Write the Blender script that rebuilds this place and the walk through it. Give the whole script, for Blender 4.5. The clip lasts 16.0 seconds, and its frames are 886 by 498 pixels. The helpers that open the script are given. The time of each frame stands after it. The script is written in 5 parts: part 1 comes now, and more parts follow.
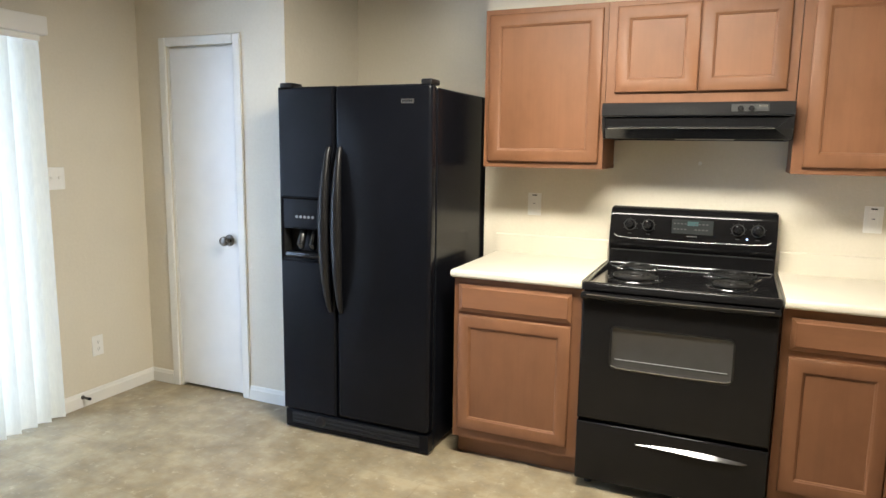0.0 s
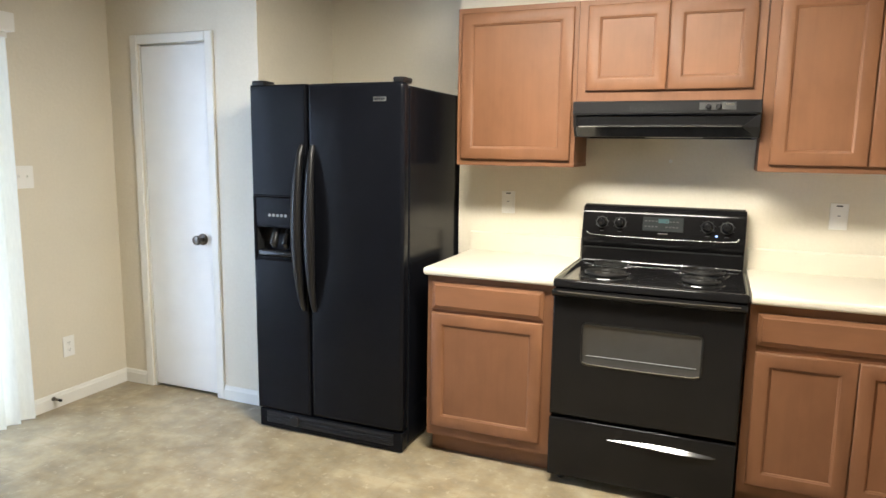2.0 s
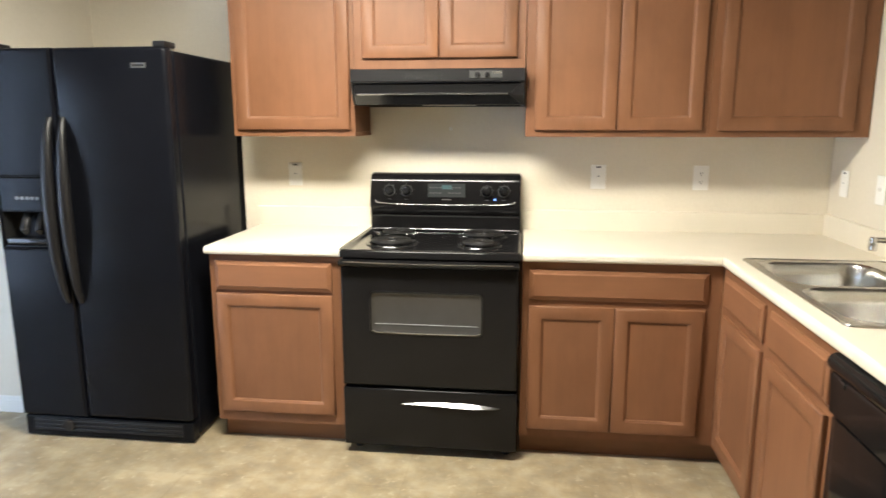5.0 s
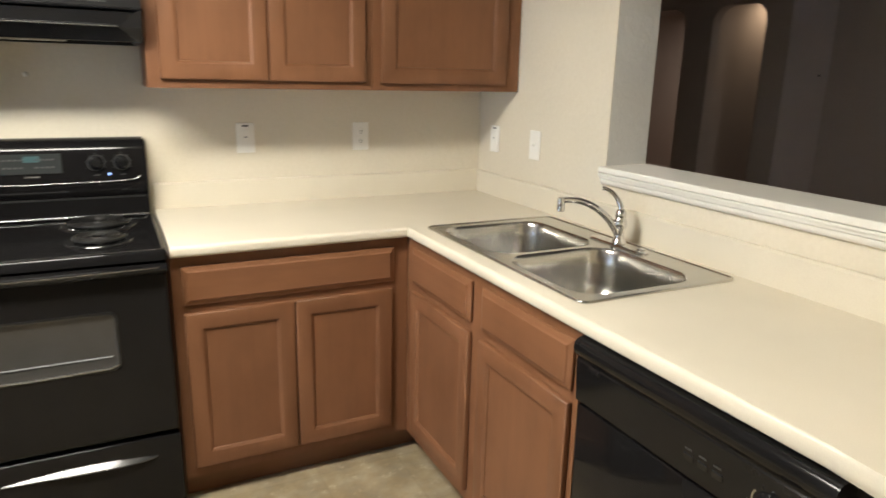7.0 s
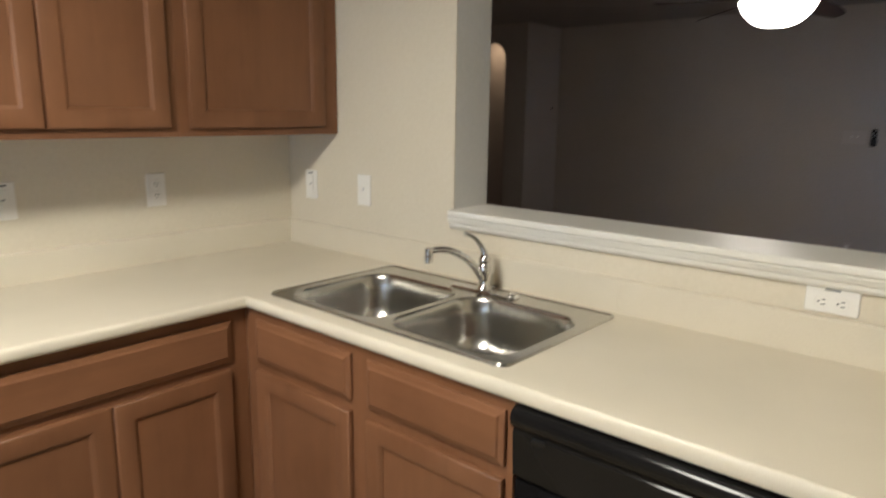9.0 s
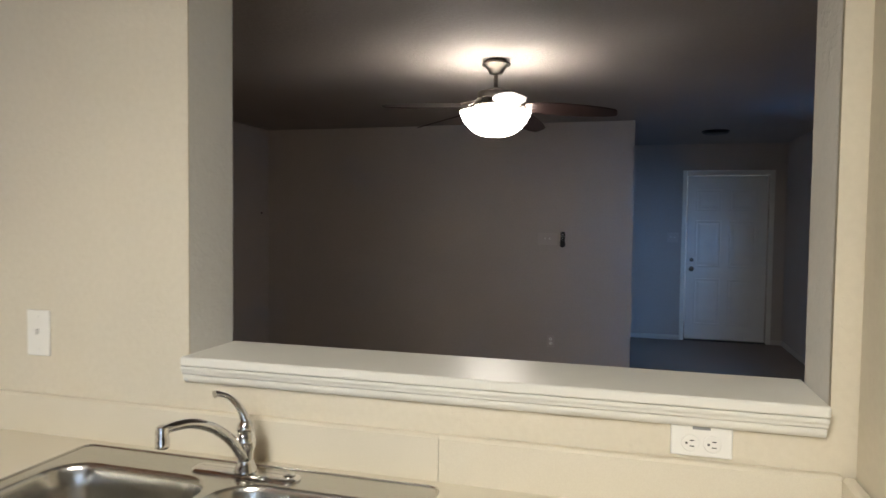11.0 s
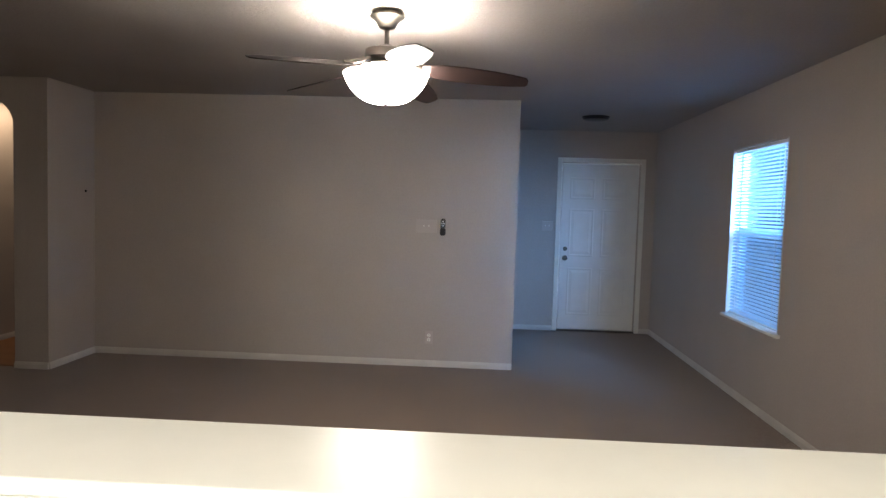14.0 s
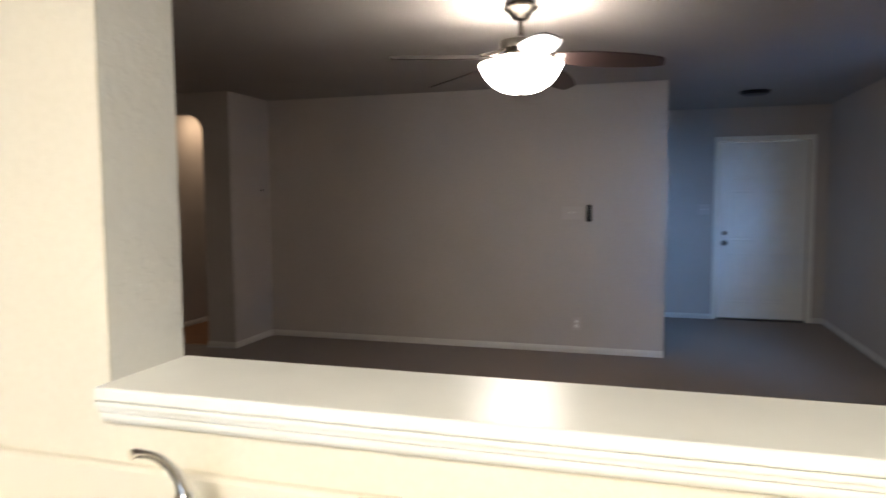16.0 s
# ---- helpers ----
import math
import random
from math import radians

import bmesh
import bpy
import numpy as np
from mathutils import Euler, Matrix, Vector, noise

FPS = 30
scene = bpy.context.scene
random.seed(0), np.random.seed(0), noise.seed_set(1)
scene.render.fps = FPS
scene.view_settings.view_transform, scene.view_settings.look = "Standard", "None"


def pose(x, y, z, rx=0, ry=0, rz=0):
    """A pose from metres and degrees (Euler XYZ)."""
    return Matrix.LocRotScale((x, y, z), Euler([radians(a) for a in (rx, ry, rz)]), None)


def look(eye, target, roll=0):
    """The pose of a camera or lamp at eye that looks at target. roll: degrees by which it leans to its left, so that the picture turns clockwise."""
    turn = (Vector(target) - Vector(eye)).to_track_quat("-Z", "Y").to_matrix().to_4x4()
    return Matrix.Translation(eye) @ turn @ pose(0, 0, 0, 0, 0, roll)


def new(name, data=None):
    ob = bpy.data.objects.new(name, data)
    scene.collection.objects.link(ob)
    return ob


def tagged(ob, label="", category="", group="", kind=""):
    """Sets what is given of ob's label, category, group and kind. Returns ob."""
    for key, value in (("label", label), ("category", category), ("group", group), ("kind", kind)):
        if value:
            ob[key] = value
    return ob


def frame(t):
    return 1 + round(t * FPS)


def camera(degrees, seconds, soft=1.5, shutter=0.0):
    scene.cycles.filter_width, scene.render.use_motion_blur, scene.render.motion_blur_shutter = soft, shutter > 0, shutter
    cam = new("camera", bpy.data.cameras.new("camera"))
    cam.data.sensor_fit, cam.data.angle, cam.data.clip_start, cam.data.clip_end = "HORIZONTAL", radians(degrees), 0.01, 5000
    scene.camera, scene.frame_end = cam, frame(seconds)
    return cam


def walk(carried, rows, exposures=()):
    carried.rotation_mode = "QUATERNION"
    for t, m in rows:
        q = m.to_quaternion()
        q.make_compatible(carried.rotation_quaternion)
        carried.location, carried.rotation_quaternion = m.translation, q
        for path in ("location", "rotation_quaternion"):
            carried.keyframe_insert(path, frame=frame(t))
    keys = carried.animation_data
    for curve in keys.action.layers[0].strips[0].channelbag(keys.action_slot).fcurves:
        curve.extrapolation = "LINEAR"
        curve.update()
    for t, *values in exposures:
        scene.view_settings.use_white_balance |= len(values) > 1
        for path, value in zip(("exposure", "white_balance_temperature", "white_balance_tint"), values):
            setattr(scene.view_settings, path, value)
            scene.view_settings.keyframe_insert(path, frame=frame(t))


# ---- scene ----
cam = camera(67.0, 16.0, soft=1.5, shutter=0.5)
PATH = [
    (0, (0.57, -3.416, 1.458), (-0.222, -1.604, 1.161), 0.8),
    (0.5, (0.578, -3.406, 1.465), (-0.205, -1.591, 1.159), 0.7),
    (1, (0.586, -3.406, 1.469), (-0.174, -1.583, 1.158), 0.7),
    (1.5, (0.588, -3.41, 1.469), (-0.165, -1.583, 1.159), 0.9),
    (2, (0.616, -3.403, 1.451), (-0.13, -1.572, 1.154), 0.8),
    (2.5, (0.681, -3.378, 1.426), (0.043, -1.505, 1.138), 0.7),
    (3, (0.723, -3.385, 1.406), (0.203, -1.476, 1.113), 0.2),
    (5.5, (0.77, -3.28, 1.444), (0.771, -1.318, 1.059), 0.2),
    (6, (0.64, -3.143, 1.438), (1.092, -1.231, 1.062), 2.0),
    (6.5, (0.6, -2.969, 1.418), (1.245, -1.127, 0.981), 2.1),
    (7, (0.629, -2.748, 1.437), (1.499, -1.019, 0.933), 1.4),
    (7.5, (0.587, -2.581, 1.445), (1.65, -0.95, 0.985), 0.8),
    (8, (0.515, -2.431, 1.451), (1.761, -0.936, 0.99), 0.1),
    (8.5, (0.483, -2.38, 1.477), (1.844, -0.999, 0.988), 0.1),
    (9, (0.478, -2.35, 1.462), (1.955, -1.063, 1.061), 0.8),
    (9.5, (0.566, -2.249, 1.472), (2.228, -1.148, 1.317), 0.6),
    (10, (0.623, -2.112, 1.472), (2.426, -1.25, 1.386), 1.0),
    (12.5, (1.321, -1.681, 1.459), (3.297, -1.402, 1.323), 0.2),
    (13, (1.432, -1.608, 1.46), (3.42, -1.429, 1.327), 0.9),
    (13.5, (1.437, -1.6, 1.445), (3.431, -1.496, 1.325), 1.3),
    (14, (1.447, -1.601, 1.457), (3.44, -1.493, 1.336), 1.7),
    (14.5, (1.438, -1.601, 1.45), (3.43, -1.472, 1.329), 1.7),
    (15, (1.419, -1.602, 1.448), (3.409, -1.455, 1.322), 1.2),
    (15.5, (1.411, -1.632, 1.436), (3.392, -1.396, 1.303), 0.5),
    (16, (1.328, -1.718, 1.432), (3.24, -1.152, 1.28), -0.3),
]
EXPOSURES = [(0, 0.70), (1.5, 0.74), (3.0, 1.04), (5.5, 0.92), (6.0, 0.84), (7.0, 0.54), (8.0, 0.34), (9.0, 0.10), (9.5, 0.03), (10.0, 0.10), (12.5, 0.87), (13.0, 1.25), (14.5, 1.45), (15.5, 1.45), (16.0, 1.12)]
walk(cam, [(t, look(eye, target, roll)) for t, eye, target, roll in PATH], EXPOSURES)

# ---- light ----
world = bpy.data.worlds.new("sky")
scene.world = world
world.use_nodes = True
wn = world.node_tree.nodes
sky = wn.new("ShaderNodeTexSky")
sky.sky_type, sky.sun_disc = "NISHITA", False
sky.sun_elevation, sky.sun_rotation = radians(35), radians(40)
wn["Background"].inputs["Strength"].default_value = 0.032
world.node_tree.links.new(sky.outputs[0], wn["Background"].inputs[0])


def lamp(name, kind, energy, color, m, size=(0.1, 0.1)):
    data = bpy.data.lights.new(name, kind)
    data.energy, data.color = energy, color
    if kind == "AREA":
        data.shape, data.size, data.size_y = "RECTANGLE", size[0], size[1]
    elif kind == "POINT":
        data.shadow_soft_size = size[0]
    ob = new(name, data)
    ob.matrix_world = m
    return ob


CEIL = 2.44
sun = bpy.data.lights.new("sun", "SUN")
sun.energy, sun.angle, sun.color = 2.0, radians(0.5), (1.0, 0.93, 0.84)
sun_ob = new("sun", sun)
sun_ob.matrix_world = look((0, 10, 10), (0, 2, 4.4))
lamp("kitchen_ceiling_lamp", "AREA", 46, (1.0, 0.965, 0.86), pose(0.10, -1.50, CEIL - 0.112), (1.15, 0.32))
lamp("patio_daylight", "AREA", 66, (0.50, 0.68, 1.0), look((-3.25, -2.05, 1.1), (0, -2.05, 1.05)), (1.8, 2.0))
lamp("window_daylight", "AREA", 295, (0.24, 0.50, 1.0), look((5.2, -4.75, 1.9), (8.3, -2.7, 0.5)), (1.6, 1.6))
lamp("fan_bulb", "POINT", 0.8, (1.0, 0.85, 0.74), pose(4.87, -1.10, 2.065), (0.04,))
lamp("hall_lamp", "AREA", 2.2, (1.0, 0.74, 0.50), pose(7.9, 2.9, CEIL - 0.05), (0.3, 0.3))
lamp("far_hall_lamp", "AREA", 7, (1.0, 0.82, 0.70), pose(7.9, 4.6, CEIL - 0.05), (0.3, 0.3))

# ---- materials ----


def material(name, rough=0.5, metal=0.0):
    m = bpy.data.materials.new(name)
    m.use_nodes = True
    b = m.node_tree.nodes["Principled BSDF"]
    b.inputs["Roughness"].default_value, b.inputs["Metallic"].default_value = rough, metal
    return m, m.node_tree.nodes, m.node_tree.links, b


def coords(n, l, scale=(1, 1, 1)):
    tc, mp = n.new("ShaderNodeTexCoord"), n.new("ShaderNodeMapping")
    mp.inputs["Scale"].default_value = scale
    l.new(tc.outputs["Object"], mp.inputs["Vector"])
    return mp.outputs["Vector"]


def noise_tex(n, l, vec, scale, detail=4.0, rough=0.55):
    t = n.new("ShaderNodeTexNoise")
    t.inputs["Scale"].default_value, t.inputs["Detail"].default_value, t.inputs["Roughness"].default_value = scale, detail, rough
    l.new(vec, t.inputs["Vector"])
    return t.outputs["Fac"]


def ramp(n, l, fac, stops):
    r = n.new("ShaderNodeValToRGB")
    while len(r.color_ramp.elements) < len(stops):
        r.color_ramp.elements.new(0.5)
    for e, (p, c) in zip(r.color_ramp.elements, stops):
        e.position, e.color = p, (*c, 1)
    l.new(fac, r.inputs["Fac"])
    return r.outputs["Color"]


def mixed(n, l, fac, a, b, mode="MIX"):
    x = n.new("ShaderNodeMix")
    x.data_type, x.blend_type = "RGBA", mode
    if isinstance(fac, float):
        x.inputs[0].default_value = fac
    else:
        l.new(fac, x.inputs[0])
    for i, v in ((6, a), (7, b)):
        if isinstance(v, tuple):
            x.inputs[i].default_value = (*v, 1)
        else:
            l.new(v, x.inputs[i])
    return x.outputs[2]


def bumped(n, l, b, height, strength, distance=0.002):
    k = n.new("ShaderNodeBump")
    k.inputs["Strength"].default_value, k.inputs["Distance"].default_value = strength, distance
    l.new(height, k.inputs["Height"])
    l.new(k.outputs["Normal"], b.inputs["Normal"])


def scaled(c, f):
    return tuple(min(1.0, v * f) for v in c)


def plain(name, color, rough=0.5, metal=0.0, var=0.08, scale=6.0, bump=0.0, bscale=300.0, coat=0.0):
    """A surface with a slow change of tone and a fine grain in its gloss and relief."""
    m, n, l, b = material(name, rough, metal)
    v = coords(n, l)
    l.new(ramp(n, l, noise_tex(n, l, v, scale), [(0.3, scaled(color, 1 - var)), (0.7, scaled(color, 1 + var))]), b.inputs["Base Color"])
    g = n.new("ShaderNodeMapRange")
    g.inputs["To Min"].default_value, g.inputs["To Max"].default_value = rough * 0.85, min(1, rough * 1.15)
    l.new(noise_tex(n, l, v, scale * 7), g.inputs["Value"])
    l.new(g.outputs["Result"], b.inputs["Roughness"])
    if bump:
        bumped(n, l, b, noise_tex(n, l, v, bscale, 3), bump, 0.001)
    b.inputs["Coat Weight"].default_value = coat
    b.inputs["Coat Roughness"].default_value = 0.08
    return m


def painted_wall(name, color, relief=0.22):
    """Knock-down plaster under matt paint: flat islands a few centimetres across."""
    m, n, l, b = material(name, 0.75)
    v = coords(n, l)
    tone = ramp(n, l, noise_tex(n, l, v, 1.3, 3), [(0.3, scaled(color, 0.96)), (0.7, scaled(color, 1.04))])
    l.new(mixed(n, l, 0.05, tone, ramp(n, l, noise_tex(n, l, v, 70, 5), [(0.3, (0.3, 0.27, 0.2)), (0.7, (0.9, 0.87, 0.8))])), b.inputs["Base Color"])
    isl = n.new("ShaderNodeMapRange")
    isl.inputs["From Min"].default_value, isl.inputs["From Max"].default_value = 0.47, 0.58
    l.new(noise_tex(n, l, v, 34, 3, 0.6), isl.inputs["Value"])
    bumped(n, l, b, isl.outputs["Result"], relief, 0.0015)
    return m


def wood(name, axis, light=(0.208, 0.0915, 0.0435), dark=(0.142, 0.057, 0.028), tint=1.0):
    """Stained, lacquered maple whose grain runs along the axis (0: x, 1: y, 2: z), with cloudy stain and faint rubbed spots."""
    m, n, l, b = material(name, 0.47)
    b.inputs["Specular IOR Level"].default_value = 0.30
    s = [11.0, 11.0, 11.0]
    s[axis] = 1.3
    f = [70.0, 70.0, 70.0]
    f[axis] = 2.6
    c = [5.0, 5.0, 5.0]
    c[axis] = 3.2
    info = n.new("ShaderNodeObjectInfo")
    shift = n.new("ShaderNodeMath")
    shift.operation = "MULTIPLY"
    shift.inputs[1].default_value = 37.0
    l.new(info.outputs["Random"], shift.inputs[0])

    def moved(scale):
        add = n.new("ShaderNodeVectorMath")
        l.new(coords(n, l, scale), add.inputs[0])
        l.new(shift.outputs[0], add.inputs[1])
        return add.outputs[0]

    v2 = moved(f)
    big = ramp(n, l, noise_tex(n, l, moved(s), 1.0, 5, 0.6), [(0.25, scaled(light, 0.86 * tint)), (0.5, scaled(light, 0.96 * tint)), (0.78, scaled(light, 1.07 * tint))])
    cloud = ramp(n, l, noise_tex(n, l, moved(c), 1.0, 4, 0.6), [(0.3, (0.86, 0.84, 0.82)), (0.52, (1.0, 1.0, 1.0)), (0.72, (1.07, 1.07, 1.08))])
    fine = ramp(n, l, noise_tex(n, l, v2, 1.0, 4), [(0.36, scaled(dark, tint)), (0.52, scaled(light, tint))])
    body = mixed(n, l, 1.0, mixed(n, l, 0.09, big, fine), cloud, "MULTIPLY")
    shade = n.new("ShaderNodeMapRange")
    shade.inputs["To Min"].default_value, shade.inputs["To Max"].default_value = 0.93, 1.07
    l.new(info.outputs["Random"], shade.inputs["Value"])
    l.new(mixed(n, l, 1.0, body, shade.outputs["Result"], "MULTIPLY"), b.inputs["Base Color"])
    bumped(n, l, b, noise_tex(n, l, v2, 1.0, 3), 0.06, 0.0006)
    b.inputs["Coat Weight"].default_value, b.inputs["Coat Roughness"].default_value = 0.04, 0.35
    return m


def vinyl_floor(name):
    """Sheet vinyl printed with mottled stone squares a foot wide: grey and tan clouds with pale broken veins."""
    m, n, l, b = material(name, 0.32)
    v = coords(n, l)
    cloud = ramp(n, l, noise_tex(n, l, v, 7.0, 5, 0.6), [(0.36, (0.215, 0.176, 0.116)), (0.46, (0.315, 0.262, 0.174)), (0.54, (0.41, 0.348, 0.238)), (0.64, (0.54, 0.475, 0.350))])
    grey = ramp(n, l, noise_tex(n, l, v, 2.6, 4, 0.6), [(0.40, (0.43, 0.370, 0.270)), (0.60, (0.250, 0.210, 0.155))])
    rust = ramp(n, l, noise_tex(n, l, v, 15.0, 4, 0.65), [(0.42, (0.35, 0.255, 0.13)), (0.58, (0.36, 0.33, 0.265))])
    base = mixed(n, l, 0.22, mixed(n, l, 0.38, cloud, grey), rust)
    fleck = n.new("ShaderNodeMapRange")
    fleck.inputs["From Min"].default_value, fleck.inputs["From Max"].default_value = 0.57, 0.68
    fleck.inputs["To Max"].default_value = 0.75
    l.new(noise_tex(n, l, v, 19.0, 6, 0.7), fleck.inputs["Value"])
    both = mixed(n, l, fleck.outputs["Result"], base, (0.56, 0.49, 0.38))
    br = n.new("ShaderNodeTexBrick")
    br.offset, br.squash = 0.0, 1.0
    for key, val in (("Scale", 1.0), ("Brick Width", 0.305), ("Row Height", 0.305), ("Mortar Size", 0.004), ("Mortar Smooth", 0.6)):
        br.inputs[key].default_value = val
    br.inputs["Color1"].default_value, br.inputs["Color2"].default_value, br.inputs["Mortar"].default_value = (1, 1, 1, 1), (0.85, 0.84, 0.82, 1), (0.82, 0.80, 0.77, 1)
    l.new(v, br.inputs["Vector"])
    l.new(mixed(n, l, 1.0, mixed(n, l, 0.75, both, br.outputs["Color"], "MULTIPLY"), (0.95, 0.92, 0.85), "MULTIPLY"), b.inputs["Base Color"])
    bumped(n, l, b, noise_tex(n, l, v, 60, 4), 0.12, 0.001)
    return m


def carpet(name, color):
    m, n, l, b = material(name, 0.95)
    v = coords(n, l)
    tuft = ramp(n, l, noise_tex(n, l, v, 260, 3), [(0.35, scaled(color, 0.6)), (0.65, scaled(color, 1.3))])
    worn = ramp(n, l, noise_tex(n, l, v, 1.6, 4), [(0.3, scaled(color, 0.82)), (0.7, scaled(color, 1.15))])
    l.new(mixed(n, l, 0.5, tuft, worn), b.inputs["Base Color"])
    bumped(n, l, b, noise_tex(n, l, v, 260, 3), 0.8, 0.006)
    b.inputs["Sheen Weight"].default_value = 0.2
    return m


def laminate(name):
    """Cream laminate with a very fine fleck."""
    m, n, l, b = material(name, 0.38)
    v = coords(n, l)
    base = ramp(n, l, noise_tex(n, l, v, 3, 3), [(0.3, (0.67, 0.615, 0.50)), (0.7, (0.73, 0.67, 0.55))])
    l.new(mixed(n, l, 0.09, base, ramp(n, l, noise_tex(n, l, v, 420, 3), [(0.4, (0.55, 0.45, 0.32)), (0.6, (0.85, 0.78, 0.64))])), b.inputs["Base Color"])
    bumped(n, l, b, noise_tex(n, l, v, 500, 2), 0.05, 0.0005)
    return m


def brushed(name, color, rough, axis):
    m, n, l, b = material(name, rough, 1.0)
    s = [420.0, 420.0, 420.0]
    s[axis] = 6.0
    v = coords(n, l, s)
    l.new(ramp(n, l, noise_tex(n, l, v, 1, 3), [(0.3, scaled(color, 0.94)), (0.7, scaled(color, 1.04))]), b.inputs["Base Color"])
    g = n.new("ShaderNodeMapRange")
    g.inputs["To Min"].default_value, g.inputs["To Max"].default_value = rough * 0.9, rough * 1.1
    l.new(noise_tex(n, l, v, 1, 3), g.inputs["Value"])
    l.new(g.outputs["Result"], b.inputs["Roughness"])
    b.inputs["Anisotropic"].default_value = 0.4
    return m


def glow(name, color, strength):
    m, n, l, b = material(name, 0.3)
    b.inputs["Base Color"].default_value = (0.9, 0.88, 0.84, 1)
    b.inputs["Emission Color"].default_value = (*color, 1)
    b.inputs["Emission Strength"].default_value = strength
    return m


def glass(name, tint=(1, 1, 1), rough=0.0):
    m, n, l, b = material(name, rough)
    b.inputs["Base Color"].default_value = (*tint, 1)
    b.inputs["Transmission Weight"].default_value, b.inputs["IOR"].default_value = 1.0, 1.45
    return m


def translucent(name, color, through_it):
    m, n, l, b = material(name, 0.5)
    t, x = n.new("ShaderNodeBsdfTranslucent"), n.new("ShaderNodeMixShader")
    v = coords(n, l, (1, 1, 0.2))
    col = ramp(n, l, noise_tex(n, l, v, 90, 2), [(0.3, scaled(color, 0.96)), (0.7, scaled(color, 1.03))])
    l.new(col, b.inputs["Base Color"])
    l.new(col, t.inputs["Color"])
    x.inputs["Fac"].default_value = through_it
    l.new(b.outputs[0], x.inputs[1])
    l.new(t.outputs[0], x.inputs[2])
    l.new(x.outputs[0], n["Material Output"].inputs["Surface"])
    return m


def glass_screen(name):
    """Fine grey insect mesh: lets part of the light straight through."""
    m, n, l, b = material(name, 0.7)
    b.inputs["Base Color"].default_value = (0.05, 0.055, 0.06, 1)
    t, x = n.new("ShaderNodeBsdfTransparent"), n.new("ShaderNodeMixShader")
    x.inputs["Fac"].default_value = 0.48
    l.new(t.outputs[0], x.inputs[1])
    l.new(b.outputs[0], x.inputs[2])
    l.new(x.outputs[0], n["Material Output"].inputs["Surface"])
    return m


M_WALL = painted_wall("kitchen_wall_paint", (0.70, 0.635, 0.51))
# Kitchen beige made darker; the living room's dimness is in the colour.
M_LIVING = painted_wall("dimmed_living_wall_paint", (0.448, 0.392, 0.350))
M_JAMB = painted_wall("jamb_plaster", (0.73, 0.71, 0.66), 0.4)
# Beige darkened so that the fan light's glow on it stays dim.
M_CEIL = painted_wall("darkened_ceiling_paint", (0.33, 0.30, 0.28), 0.5)
M_TRIM = plain("white_trim_paint", (0.78, 0.76, 0.70), 0.30, var=0.03, bump=0.05, bscale=60)
M_TRIM.node_tree.nodes["Principled BSDF"].inputs["Specular IOR Level"].default_value = 0.08
# Darker copy of the white trim; the living room's dimness is in the colour.
M_SKIRT = plain("dimmed_trim_paint", (0.60, 0.56, 0.51), 0.45, var=0.06, bump=0.05, bscale=60)
M_DOOR = plain("white_door_paint", (0.78, 0.77, 0.74), 0.38, var=0.03, bump=0.06, bscale=120)
M_FLOOR = vinyl_floor("vinyl_floor")
M_CARPET = carpet("brown_carpet", (0.18, 0.122, 0.086))
M_HALL_FLOOR = wood("hall_boards", 1, (0.30, 0.15, 0.07), (0.18, 0.08, 0.04))
M_WOOD_V, M_WOOD_H = wood("maple_upright", 2), wood("maple_across", 0)
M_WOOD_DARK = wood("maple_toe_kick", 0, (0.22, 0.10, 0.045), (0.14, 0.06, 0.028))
M_COUNTER = laminate("cream_laminate")
M_BLACK = plain("black_enamel", (0.009, 0.0085, 0.0088), 0.10, var=0.1, bump=0.01, bscale=40, coat=0.0)
M_BLACK.node_tree.nodes["Principled BSDF"].inputs["Specular IOR Level"].default_value = 0.23
M_FRIDGE = plain("black_textured_steel", (0.0055, 0.0060, 0.0082), 0.19, var=0.1, bump=0.10, bscale=520)
M_FRIDGE.node_tree.nodes["Principled BSDF"].inputs["Specular IOR Level"].default_value = 0.14
M_MATTE = plain("black_plastic", (0.012, 0.0115, 0.012), 0.34, var=0.1, bump=0.05)
M_MATTE.node_tree.nodes["Principled BSDF"].inputs["Specular IOR Level"].default_value = 0.3
M_GLOSS = plain("black_gloss_plastic", (0.010, 0.010, 0.011), 0.16, var=0.05)
# Bright metal for lines that stand in for highlights on black enamel.
M_HIGHLIGHT = plain("highlight_metal", (0.45, 0.45, 0.46), 0.2, 1.0, var=0.05)
M_DARK = plain("dark_gap", (0.006, 0.006, 0.006), 0.7)
M_COIL = plain("burner_coil", (0.022, 0.021, 0.020), 0.5, 0.4, var=0.2, bump=0.2)
M_PAN = plain("drip_pan", (0.05, 0.05, 0.05), 0.18, 0.7, var=0.15)
M_SILVER = plain("silver_trim", (0.55, 0.55, 0.54), 0.25, 1.0, var=0.05)
M_GREY = plain("grey_print", (0.30, 0.30, 0.30), 0.5, var=0.05)
M_SWITCH = plain("grey_switch_panel", (0.05, 0.05, 0.048), 0.4, var=0.05)
M_DIM = plain("dim_grey_print", (0.05, 0.05, 0.05), 0.45, var=0.05)
M_BEIGE = plain("beige_plastic", (0.50, 0.44, 0.40), 0.4, var=0.03)
M_PANEL = plain("control_glass", (0.035, 0.038, 0.038), 0.18, var=0.05)
M_LCD = glow("clock_display", (0.15, 0.75, 0.85), 0.05)
M_LCD.node_tree.nodes["Principled BSDF"].inputs["Base Color"].default_value = (0.03, 0.05, 0.05, 1)
M_BLUE_GLOW = glow("blue_glow", (0.03, 0.22, 1.0), 2.2)
M_OVEN = plain("oven_window", (0.045, 0.042, 0.038), 0.14, var=0.1)
